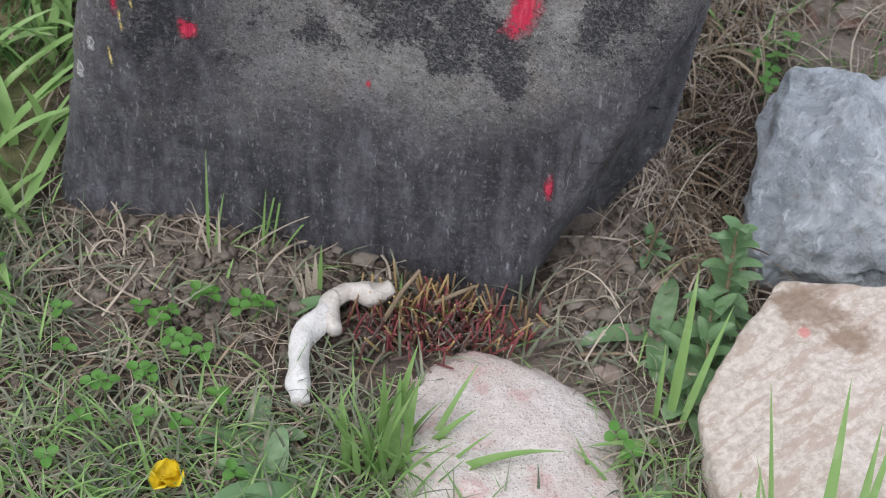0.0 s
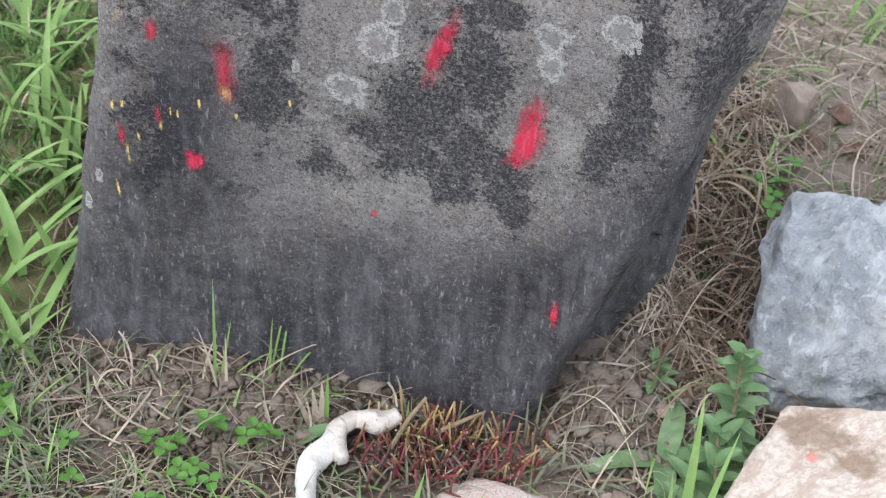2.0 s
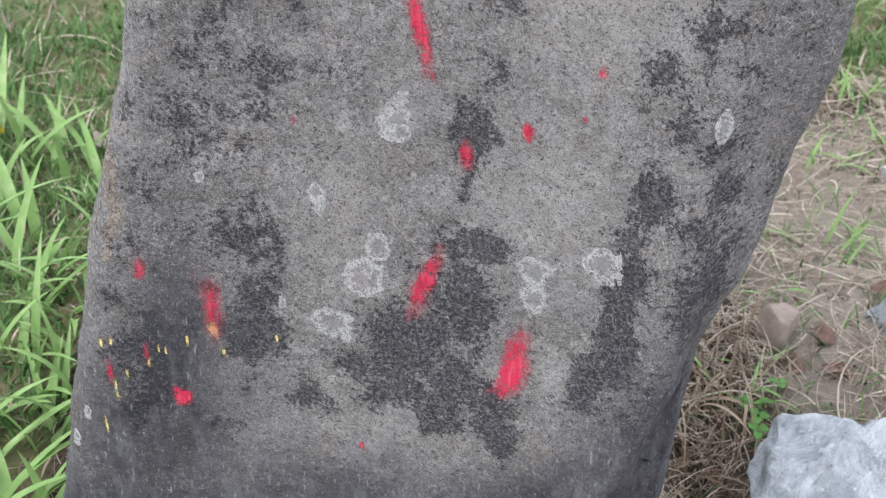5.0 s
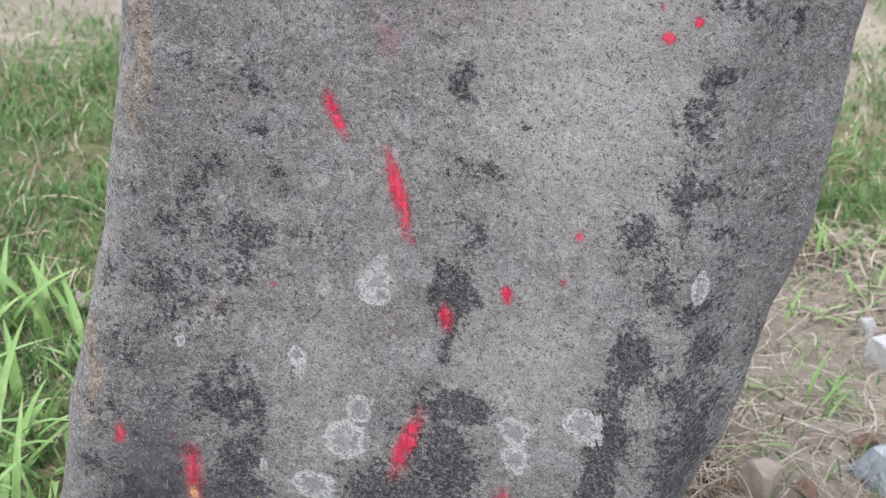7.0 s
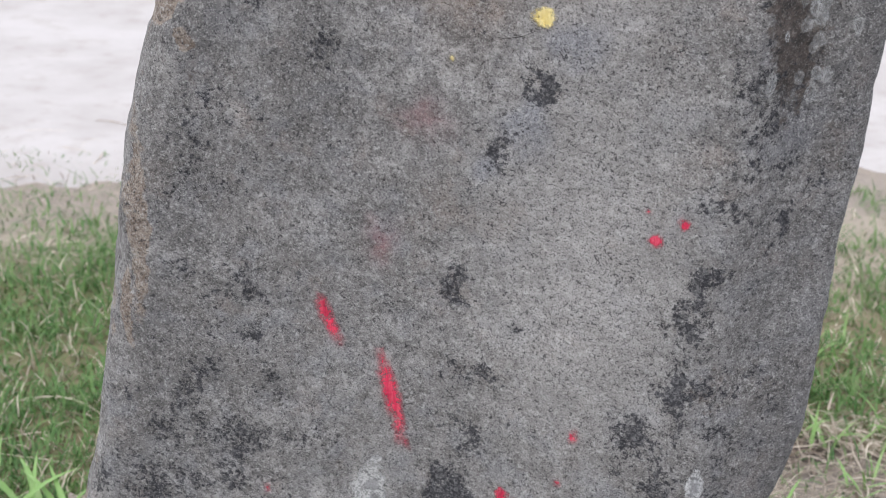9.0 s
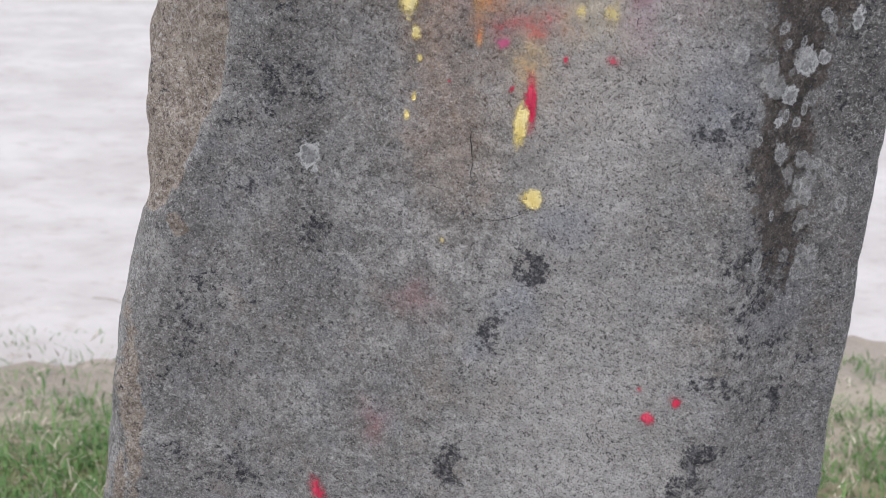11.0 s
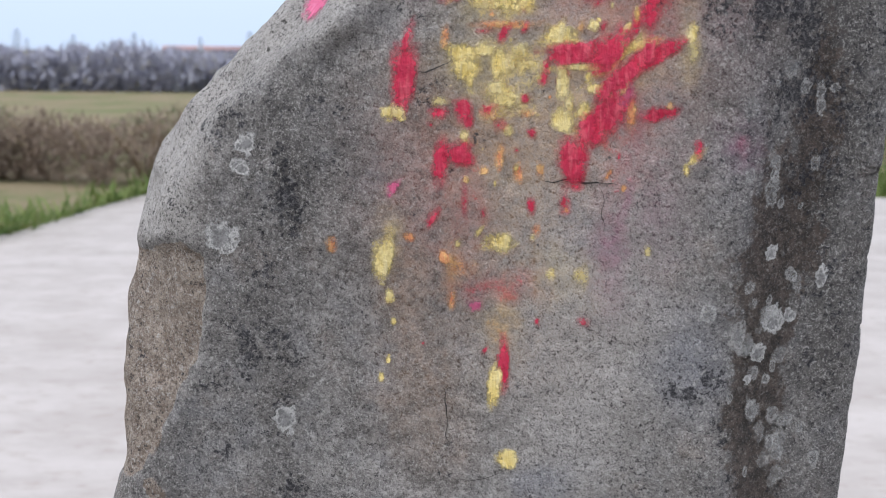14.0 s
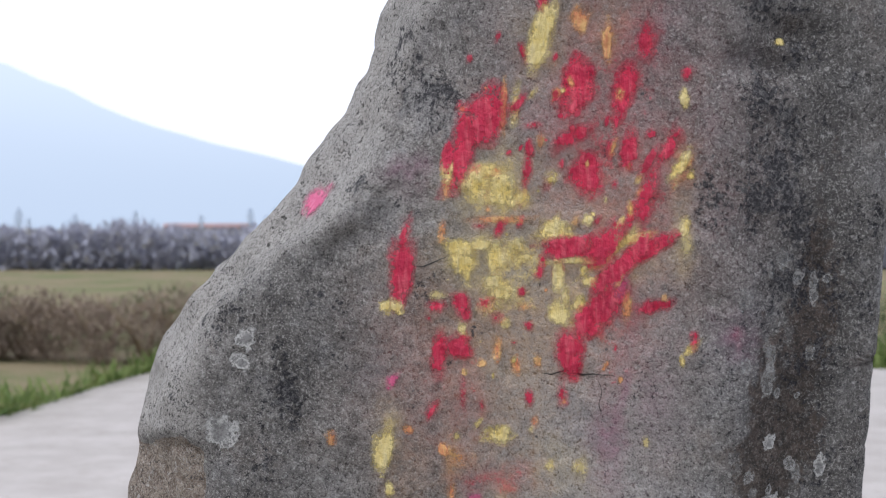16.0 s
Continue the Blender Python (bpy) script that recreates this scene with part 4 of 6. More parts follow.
crack(0.074, 1.203, 0.130, 1.201, 0.0027, 0.0018)
crack(-0.023, 1.282, 0.005, 1.295, 0.0018, -0.0018)
crack(0.002, 1.036, 0.005, 0.984, 0.0018, 0.0009)
crack(0.012, 0.961, 0.048, 0.969, 0.0014, -0.0027)
crack(0.033, 1.315, 0.069, 1.319, 0.0018, 0.0027)
crack(0.117, 1.199, 0.120, 1.164, 0.0009, 0.0014)
crack(0.171, 0.141, 0.200, 0.243, 0.0023, 0.0000)
crack(0.115, 0.138, 0.107, 0.047, 0.0018, 0.0027)
crack(0.162, 0.121, 0.142, 0.048, 0.0032, 0.0000)
crack(0.165, 0.143, 0.152, 0.102, 0.006, 0.0000)
crack(0.154, 0.111, 0.142, 0.069, 0.004, 0.0000)
crack(0.186, 0.201, 0.186, 0.131, 0.006, 0.0000)
crack(0.143, 0.066, 0.136, 0.030, 0.003, 0.0000)

# ---- rocks by the foot of the stone ----
def rock(name, centre, size, turn, cuts, material, rough=0.03, seed=0, subdiv=5):
    """A boulder: a sphere cut flat along planes (direction, distance as a share), then roughened."""
    bm = bmesh.new()
    bmesh.ops.create_icosphere(bm, subdivisions=subdiv, radius=1.0)
    for v in bm.verts:
        p = v.co.copy() * 1.25
        for d, k in cuts:
            d = Vector(d).normalized()
            over = p.dot(d) - k
            if over > 0:
                p -= d * over
        q = p + Vector((seed, 0, 0))
        p *= 1 + rough * (noise.noise(q * 1.7) + 0.5 * noise.noise(q * 5) + 0.22 * noise.noise(q * 14) + 0.1 * noise.noise(q * 34))
        v.co = Vector((p.x * size[0], p.y * size[1], p.z * size[2]))
    me = bpy.data.meshes.new(name)
    bm.to_mesh(me)
    bm.free()
    me.materials.append(material)
    me.polygons.foreach_set("use_smooth", np.ones(len(me.polygons), dtype=bool))
    ob = new(name, me)
    ob.matrix_world = pose(*centre, *turn)
    return ob


def pink_rock_material():
    k = Mat("pinkish_limestone", 0.8, 0.25)
    a, b = k.noise(26, 6, 0.68), k.noise(110, 5, 0.7)
    s = k.noise(34, 6, 0.7, k.scaled((0.45, 1.7, 1), 35), 0.5)
    c = k.mix(k.ramp(b, 0.3, 0.7), (0.44, 0.37, 0.31), (0.67, 0.60, 0.535))
    c = k.mix(k.ramp(s, 0.51, 0.56, 0, 0.65), c, (0.42, 0.325, 0.265))
    c = k.mix(k.ramp(a, 0.60, 0.72, 0, 0.5), c, (0.70, 0.63, 0.56))
    patch = k.math("ADD", k.attr("stain"), k.math("MULTIPLY", k.math("SUBTRACT", a, 0.5), 1.6))
    c = k.mix(k.ramp(patch, 0.45, 0.85, 0, 0.75), c, k.mix(b, (0.13, 0.085, 0.055), (0.33, 0.225, 0.15)))
    c = k.mix(k.ramp(k.attr("tint"), 0.3, 0.8, 0, 0.7), c, (0.58, 0.16, 0.14))
    return k.done(c, k.bump(k.math("ADD", b, s), 0.004, 0.8))


def blue_rock_material():
    k = Mat("blue_grey_rock", 0.65, 0.35)
    a, b = k.noise(14, 7, 0.72, None, 0.8), k.noise(55, 6, 0.72, k.scaled((0.5, 1.6, 1), 50), 0.6)
    chips = k.cells(38, "F1")
    c = k.mix(k.ramp(a, 0.36, 0.62), (0.33, 0.365, 0.395), (0.60, 0.64, 0.67))
    c = k.mix(k.ramp(b, 0.55, 0.64, 0, 0.6), c, (0.76, 0.79, 0.81))
    c = k.mix(k.ramp(b, 0.43, 0.34, 0, 0.5), c, (0.14, 0.15, 0.16))
    c = k.mix(k.ramp(k.noise(22, 4, 0.6), 0.56, 0.68, 0, 0.55), c, (0.25, 0.22, 0.18))
    n = k.bump(k.math("ADD", a, k.math("MULTIPLY", b, 0.5)), 0.022, 0.9)
    return k.done(c, k.bump(k.math("ADD", chips, k.noise(160, 4, 0.7)), 0.004, 0.7, n))


def pale_rock_material():
    k = Mat("ashy_limestone", 0.9, 0.15)
    a, b, d = k.noise(14, 5, 0.6), k.noise(110, 5, 0.7), k.noise(380, 3, 0.6)
    c = k.mix(k.ramp(b, 0.3, 0.7), (0.63, 0.56, 0.515), (0.82, 0.755, 0.715))
    c = k.mix(k.ramp(a, 0.45, 0.65, 0, 0.4), c, (0.58, 0.44, 0.385))
    c = k.mix(k.ramp(k.noise(24, 4, 0.65), 0.53, 0.66, 0, 0.5), c, (0.64, 0.36, 0.33))
    c = k.mix(k.ramp(k.noise(210, 4, 0.75), 0.57, 0.66, 0, 0.4), c, (0.34, 0.28, 0.24))
    c = k.mix(k.ramp(d, 0.58, 0.66, 0, 0.7), c, (0.22, 0.175, 0.15))
    return k.done(c, k.bump(k.math("ADD", b, k.math("MULTIPLY", d, 0.5)), 0.005, 0.9))


PINK_ROCK, BLUE_ROCK, PALE_ROCK = pink_rock_material(), blue_rock_material(), pale_rock_material()


def hull_rock(name, corners, material, rough, seed, soften=3):
    """A broken boulder: the hull of its corners, finely divided, edges worn, faces uneven."""
    mid = sum((Vector(c) for c in corners), Vector()) / len(corners)
    bm = bmesh.new()
    for c in corners:
        bm.verts.new(Vector(c) - mid)
    bmesh.ops.convex_hull(bm, input=bm.verts[:])
    bmesh.ops.triangulate(bm, faces=bm.faces[:])
    for it in range(6):
        long_edges = [e for e in bm.edges if e.calc_length() > 0.009]
        if not long_edges:
            break
        bmesh.ops.subdivide_edges(bm, edges=long_edges, cuts=1)
        bmesh.ops.triangulate(bm, faces=bm.faces[:])
    for it in range(soften):
        bmesh.ops.smooth_vert(bm, verts=bm.verts[:], factor=0.5, use_axis_x=True, use_axis_y=True, use_axis_z=True)
    bm.normal_update()
    for v in bm.verts:
        q = v.co + Vector((seed, 0, 0))
        ridge = abs(noise.noise(q * 16)) + 0.5 * abs(noise.noise(q * 38))
        v.co += v.normal * rough * (noise.noise(q * 9) + 0.5 * noise.noise(q * 30) + 0.25 * noise.noise(q * 90) - 0.9 * ridge)
    me = bpy.data.meshes.new(name)
    bm.to_mesh(me)
    bm.free()
    me.materials.append(material)
    me.polygons.foreach_set("use_smooth", np.ones(len(me.polygons), dtype=bool))
    ob = new(name, me)
    ob.location = mid
    return ob


pink_boulder = tagged(hull_rock("boulder", ((0.350, 1.372, -0.045), (0.325, 1.33, -0.07), (0.47, 1.365, -0.035), (0.58, 1.34, -0.04), (0.262, 1.215, -0.095), (0.288, 1.11, -0.105), (0.31, 1.03, -0.13), (0.443, 1.0, -0.08), (0.58, 1.03, -0.06),
                             (0.30, 1.20, -0.22), (0.34, 1.34, -0.22), (0.31, 1.05, -0.22), (0.57, 1.03, -0.22), (0.57, 1.35, -0.22)), PINK_ROCK, 0.006, 3, 3),
       "pinkish cream limestone boulder with a brown stained corner", "rock")
pb = [v.co + pink_boulder.location for v in pink_boulder.data.vertices]
set_attr(pink_boulder, "stain", [math.exp(-((p.x - 0.375) / 0.05) ** 2 - ((p.y - 1.335) / 0.045) ** 2) + 0.8 * math.exp(-((p.x - 0.43) / 0.035) ** 2 - ((p.y - 1.29) / 0.03) ** 2) for p in pb])
set_attr(pink_boulder, "tint", [math.exp(-((p.x - 0.375) / 0.008) ** 2 - ((p.y - 1.295) / 0.009) ** 2) for p in pb])
tagged(hull_rock("boulder", ((0.371, 1.623, 0.055), (0.392, 1.603, 0.058), (0.476, 1.605, 0.048), (0.66, 1.62, 0.05), (0.352, 1.548, 0.018), (0.352, 1.640, -0.03), (0.325, 1.496, -0.03), (0.330, 1.462, -0.085), (0.425, 1.500, 0.020),
                             (0.352, 1.446, -0.11), (0.453, 1.440, -0.105), (0.66, 1.43, -0.08), (0.50, 1.47, 0.0), (0.36, 1.45, -0.2), (0.34, 1.50, -0.2), (0.38, 1.70, -0.15), (0.66, 1.72, -0.15), (0.66, 1.43, -0.2)), BLUE_ROCK, 0.014, 9, 1),
       "jagged blue-grey rock with pale veins", "rock")
tagged(rock("flat_stone", (0.072, 1.175, -0.18), (0.108, 0.130, 0.062), (-4, 4, 20), (((0, 0, 1), 0.98), ((-0.5, 0.3, 1), 1.06), ((0.6, -0.2, 1), 1.08)), PALE_ROCK, 0.07, 21),
       "pale ash-dusted flat stone set in the soil", "rock")


# ---- plants ----
GREEN = leaf_material("fresh_grass", (0.14, 0.27, 0.08), (0.31, 0.48, 0.16), (0.42, 0.54, 0.26))
LAWN = leaf_material("turf_blades", (0.045, 0.125, 0.032), (0.16, 0.28, 0.085), (0.25, 0.32, 0.14), 0.6)
STRAW = leaf_material("dry_straw", (0.24, 0.185, 0.14), (0.72, 0.63, 0.51), (0.17, 0.12, 0.09), 0.75)
DEAD = leaf_material("dead_grass_blades", (0.13, 0.085, 0.055), (0.46, 0.36, 0.25), (0.22, 0.14, 0.09), 0.75)
DULL = leaf_material("dull_grass", (0.09, 0.125, 0.075), (0.30, 0.32, 0.225), (0.46, 0.42, 0.32), 0.6)
CLOVER = leaf_material("clover_green", (0.07, 0.20, 0.04), (0.14, 0.32, 0.06), (0.18, 0.34, 0.10))
WEED = leaf_material("weed_green", (0.12, 0.24, 0.10), (0.25, 0.38, 0.19), (0.36, 0.46, 0.29), 0.6)
STALK = simple("brown_stalk", (0.20, 0.15, 0.10), (0.32, 0.25, 0.17), 60, 0.85, 0.2, 0.001)
rng = random.Random(7)


def inside_things(x, y, pad=0.0):
    """Whether a spot lies under the stone or one of the rocks."""
    if -0.46 - pad < x < 0.24 + pad:
        z = -0.12
        lo, hi = float(along(LEFT_EDGE, z)), float(along(RIGHT_EDGE, z)) + 0.03
        if lo - pad < x < hi + pad and y > stone_front(x, z) + max(0, x - 0.08) * 1.5 - pad:
            return y < 1.95
    for cx, cy, rx_, ry_ in ((0.42, 1.215, 0.15, 0.14), (0.49, 1.54, 0.16, 0.14), (0.072, 1.175, 0.11, 0.10)):
        if ((x - cx) / (rx_ + pad)) ** 2 + ((y - cy) / (ry_ + pad)) ** 2 < 1:
            return True
    return False


class Strips:
    """Gathers blades: folded, tapering, bending strips."""

    def __init__(self):
        self.v, self.f = [], []

    def blade(self, base, heading, length, width, rise, bend, segs=6, fold=0.25, taper=1.0, twist=0.0):
        """rise: degrees from the ground at the base; bend: degrees by which it droops to the tip."""
        c, s = math.cos(heading), math.sin(heading)
        p, el = Vector(base), radians(rise)
        n0 = len(self.v)
        for i in range(segs + 1):
            u = i / segs
            w = width * 0.5 * (0.55 + 0.45 * min(1, u * 4)) * (1 - taper * u ** 2.2) + 0.00015
            tw = twist * u
            side = Vector((-s * math.cos(tw), c * math.cos(tw), math.sin(tw)))
            up = Vector((-c * math.sin(el), -s * math.sin(el), math.cos(el)))
            self.v += [tuple(p + side * w), tuple(p - up * w * fold * 2), tuple(p - side * w)]
            p = p + Vector((c * math.cos(el), s * math.cos(el), math.sin(el))) * (length / segs)
            el -= radians(bend) / segs
        for i in range(segs):
            a = n0 + 3 * i
            self.f += [(a, a + 1, a + 4, a + 3), (a + 1, a + 2, a + 5, a + 4)]

    def lying(self, x, y, heading, length, width, lift, bow, segs=6):
        """A dry stalk that lies on the ground, bowed sideways and a little up."""
        n0 = len(self.v)
        for i in range(segs + 1):
            u = i / segs - 0.5
            h = heading + bow * u
            px, py = x + math.cos(h) * length * u, y + math.sin(h) * length * u
            pz = float(ground_level(px, py)) + 0.006 + 0.01 * lump((px, py, 0), 7) + lift * (0.25 - u * u) * 4
            side = Vector((-math.sin(h), math.cos(h), 0.3)) * width * 0.5
            q = Vector((px, py, pz))
            self.v += [tuple(q + side), tuple(q + Vector((0, 0, width * 0.5))), tuple(q - side)]
        for i in range(segs):
            a = n0 + 3 * i
            self.f += [(a, a + 1, a + 4, a + 3), (a + 1, a + 2, a + 5, a + 4)]

    def make(self, name, material, parent=None, label=""):
        ob = mesh_object(name, self.v, self.f, material)
        if parent:
            ob.parent = parent
            if label:
                tagged(ob, label)
        return ob


def part(name, bm, material, parent, label=""):
    me = bpy.data.meshes.new(name)
    bm.to_mesh(me)
    bm.free()
    me.materials.append(material)
    me.polygons.foreach_set("use_smooth", np.ones(len(me.polygons), dtype=bool))
    ob = new(name, me)
    ob.parent = parent
    return tagged(ob, label)


def tube(bm, pts, radii, sides=7):
    """A bent, tapering, closed tube through pts."""
    rings = []
    for i, p in enumerate(pts):
        p = Vector(p)
        d = (Vector(pts[min(i + 1, len(pts) - 1)]) - Vector(pts[max(i - 1, 0)])).normalized()
        a = d.orthogonal().normalized()
        b = d.cross(a)
        rings.append([bm.verts.new(p + (a * math.cos(2 * math.pi * k / sides) + b * math.sin(2 * math.pi * k / sides)) * radii[i]) for k in range(sides)])
    for r0, r1 in zip(rings, rings[1:]):
        for k in range(sides):
            bm.faces.new((r0[k], r0[(k + 1) % sides], r1[(k + 1) % sides], r1[k]))
    bm.faces.new(rings[0][::-1])
    bm.faces.new(rings[-1])


def leaf_mesh(bm, base, heading, length, width, rise, bend, pointed=1.0, wave=0.0, nu=6, nv=9):
    """A broad leaf with a sunken midrib, thin but of real thickness at its rib."""
    c, s = math.cos(heading), math.sin(heading)
    p, el = Vector(base), radians(rise)
    grid = []
    for j in range(nv + 1):
        v = j / nv
        w = width * 0.5 * (math.sin(math.pi * min(1, v ** 0.75 * 0.97 + 0.03)) ** (0.7 * pointed)) + 0.0006
        up = Vector((-c * math.sin(el), -s * math.sin(el), math.cos(el)))
        row = []
        for i in range(nu + 1):
            u = 2 * i / nu - 1
            off = Vector((-s, c, 0)) * (u * w) + up * (abs(u) * w * 0.35 + wave * w * math.sin(7 * v + 3 * u))
            row.append(bm.verts.new(p + off))
        grid.append(row)
        p = p + Vector((c * math.cos(el), s * math.cos(el), math.sin(el))) * (length / nv)
        el -= radians(bend) / nv
    for j in range(nv):
        for i in range(nu):
            bm.faces.new((grid[j][i], grid[j][i + 1], grid[j + 1][i + 1], grid[j + 1][i]))


# turf behind the stone
lawn, lawn_dry = Strips(), Strips()
count = 0
while count < 34000:
    y = 1.62 + 2.3 * rng.random()
    x = rng.uniform(-0.36 * y - 0.12, 0.36 * y + 0.15) if count % 5 else rng.uniform(-1.9, 1.9)
    if inside_things(x, y, 0.01) or (abs(x) < 0.12 * y and y > 1.6):
        continue
    t = turf_share(x, y) * (1 if y < 3.42 + 0.12 * x + 0.25 * lump((x, y, 2), 3) else 0.5)
    patch = 0.5 + 0.5 * lump((x, y, 8), 4.5)
    if rng.random() > t * (0.25 + 0.9 * patch):
        continue
    count += 1
    L = rng.uniform(0.018, 0.06) * (0.6 + 0.8 * patch)
    which = lawn if rng.random() < 0.74 + 0.24 * patch else lawn_dry
    which.blade((x, y, ground_height(x, y) - 0.004), rng.uniform(0, 6.28), L, rng.uniform(0.002, 0.0045), rng.uniform(25, 80), rng.uniform(10, 90), 4)
tagged(lawn.make("turf", LAWN), "short green turf behind the standing stone", "grass", kind="stuff")
tagged(lawn_dry.make("dry_turf", STRAW), "dry yellowed blades among the turf", "grass", kind="stuff")

# fine grass in front, green and dull
front, dull = Strips(), Strips()
for i in range(12500):
    x, y = rng.uniform(-0.55, 0.60), rng.uniform(0.93, 1.46)
    dens = 1.0 if y < 1.2 else 0.35 if y < 1.29 else 0.12
    if x < -0.42:
        dens = 0.9
    if x > 0.0:
        dens *= 0.55
    dens *= 0.4 + 1.2 * max(0, 0.5 + lump((x, y, 6), 9))
    if rng.random() > dens or inside_things(x, y, 0.0):
        continue
    w = front if rng.random() < (0.5 if y < 1.2 else 0.2) else dull
    w.blade((x, y, ground_height(x, y) - 0.003), rng.uniform(0, 6.28), rng.uniform(0.02, 0.085), rng.uniform(0.0012, 0.0040), rng.uniform(15, 75), rng.uniform(20, 110), 5)
tagged(front.make("fine_grass", GREEN), "thin green grass blades on the soil", "grass", kind="stuff")
tagged(dull.make("fading_grass", DULL), "thin fading grass blades on the soil", "grass", kind="stuff")

# dry litter
straw = Strips()
made = 0
while made < 5200:
    if made < 1500:
        x, y = rng.uniform(-0.52, 0.55), rng.uniform(0.93, 1.62)
    elif made < 4900:
        x, y = rng.uniform(0.22, 1.0), rng.uniform(1.5, 2.65)
    else:
        x, y = rng.uniform(-1.2, -0.4), rng.uniform(1.6, 4.2)
    if inside_things(x, y, 0.0) or (abs(x) < 0.12 and 1.26 < y < 1.42 and rng.random() < 0.8):
        continue
    made += 1
    straw.lying(x, y, rng.uniform(0, 6.28), rng.uniform(0.02, 0.11) * (1.0 if y < 1.62 else 1.5), rng.choice((0.0006, 0.0008, 0.001, 0.0012, 0.0026)), rng.uniform(0, 0.014), rng.uniform(-0.8, 0.8))
for i in range(420):
    x, y = rng.uniform(0.2, 0.36), rng.uniform(1.48, 1.95)
    if not inside_things(x, y):
        straw.blade((x, y, ground_height(x, y)), rng.uniform(0, 6.28), rng.uniform(0.05, 0.14), rng.uniform(0.0008, 0.002), rng.uniform(20, 70), rng.uniform(60, 150), 6)
dead = Strips()
for i in range(520):
    x, y = rng.gauss(0.30, 0.045), rng.uniform(1.44, 1.86)
    if not inside_things(x, y):
        dead.blade((x, y, ground_height(x, y) + 0.002), rng.uniform(0, 6.28), rng.uniform(0.05, 0.15), rng.choice((0.0015, 0.0025, 0.005)), rng.uniform(10, 75), rng.uniform(80, 260), 9, 0.3, 0.8, rng.uniform(-2, 2))
for i in range(260):
    x, y = rng.uniform(-0.50, 0.25), rng.uniform(0.95, 1.40)
    if not inside_things(x, y):
        dead.blade((x, y, ground_height(x, y) + 0.002), rng.uniform(0, 6.28), rng.uniform(0.03, 0.09), rng.choice((0.001, 0.0016, 0.003)), rng.uniform(5, 50), rng.uniform(40, 140), 7, 0.3, 0.8, rng.uniform(-2, 2))
tagged(dead.make("dead_grass", DEAD), "curled brown dead grass in the hollow beside the stone", "dead grass", kind="stuff")
tagged(straw.make("straw_litter", STRAW), "dry straw and dead stalks strewn over the soil", "straw", kind="stuff")

# crumbs of soil
CLOD = simple("soil_clods", (0.10, 0.08, 0.064), (0.23, 0.19, 0.155), 160, 0.95, 0.1, 0.004, (0.30, 0.26, 0.22), "island")
cv, cf = [], []
ico = bmesh.new()
bmesh.ops.create_icosphere(ico, subdivisions=2, radius=1.0)
iv, iff = [v.co.copy() for v in ico.verts], [tuple(v.index for v in f.verts) for f in ico.faces]
ico.free()
made = 0
while made < 3600:
    k = rng.random()
    if k < 0.45:
        x, y = rng.gauss(-0.27, 0.10), rng.gauss(1.39, 0.045)
    elif k < 0.7:
        x, y = rng.gauss(0.2, 0.05), rng.gauss(1.42, 0.09)
    else:
        x, y = rng.uniform(-0.5, 0.9), rng.uniform(0.95, 2.4)
    if inside_things(x, y, -0.005):
        continue
    made += 1
    r = min(0.011, 0.0012 + rng.expovariate(1 / 0.0022))
    z = ground_height(x, y) + r * 0.3
    n0 = len(cv)
    sx, sy, sz, a = rng.uniform(0.8, 1.4), rng.uniform(0.7, 1.2), rng.uniform(0.6, 0.9), rng.uniform(0, 6)
    for v in iv:
        q = v * (1 + 1.1 * noise.noise(v * 2.3 + Vector((made, 0, 0))))
        cv.append((x + r * (sx * q.x * math.cos(a) - sy * q.y * math.sin(a)), y + r * (sx * q.x * math.sin(a) + sy * q.y * math.cos(a)), z + r * sz * q.z))
    cf += [tuple(n0 + i for i in f) for f in iff]
tagged(mesh_object("soil_crumbs", cv, cf, CLOD), "loose brown soil crumbs and grit", "soil", kind="stuff")


def clump(x, y, blades, label, material=GREEN, name="grass_clump", group="green grass clumps"):
    """A tuft: blades is a list of (dx, dy, heading degrees, length, width, rise, bend)."""
    root = new(name)
    root.location = (x, y, ground_height(x, y) - 0.004)
    root.empty_display_size = 0.02
    for dx, dy, head, L, w, rise, bend in blades:
        s = Strips()
        s.blade((dx, dy, 0), radians(head), L, w, rise, bend, 9, 0.22, 1.0, rng.uniform(-0.5, 0.5))
        s.make("blade", material, root)
    return tagged(root, label, "grass", group)


def random_clump(x, y, n, length, width, label, spread=0.03, rise=(50, 88), bend=(10, 60), material=GREEN, group="green grass clumps"):
    return clump(x, y, [(rng.gauss(0, spread), rng.gauss(0, spread), rng.uniform(0, 360), length * rng.uniform(0.6, 1.1), width * rng.uniform(0.7, 1.15),
                         rng.uniform(*rise), rng.uniform(*bend)) for i in range(n)], label, material, group=group)


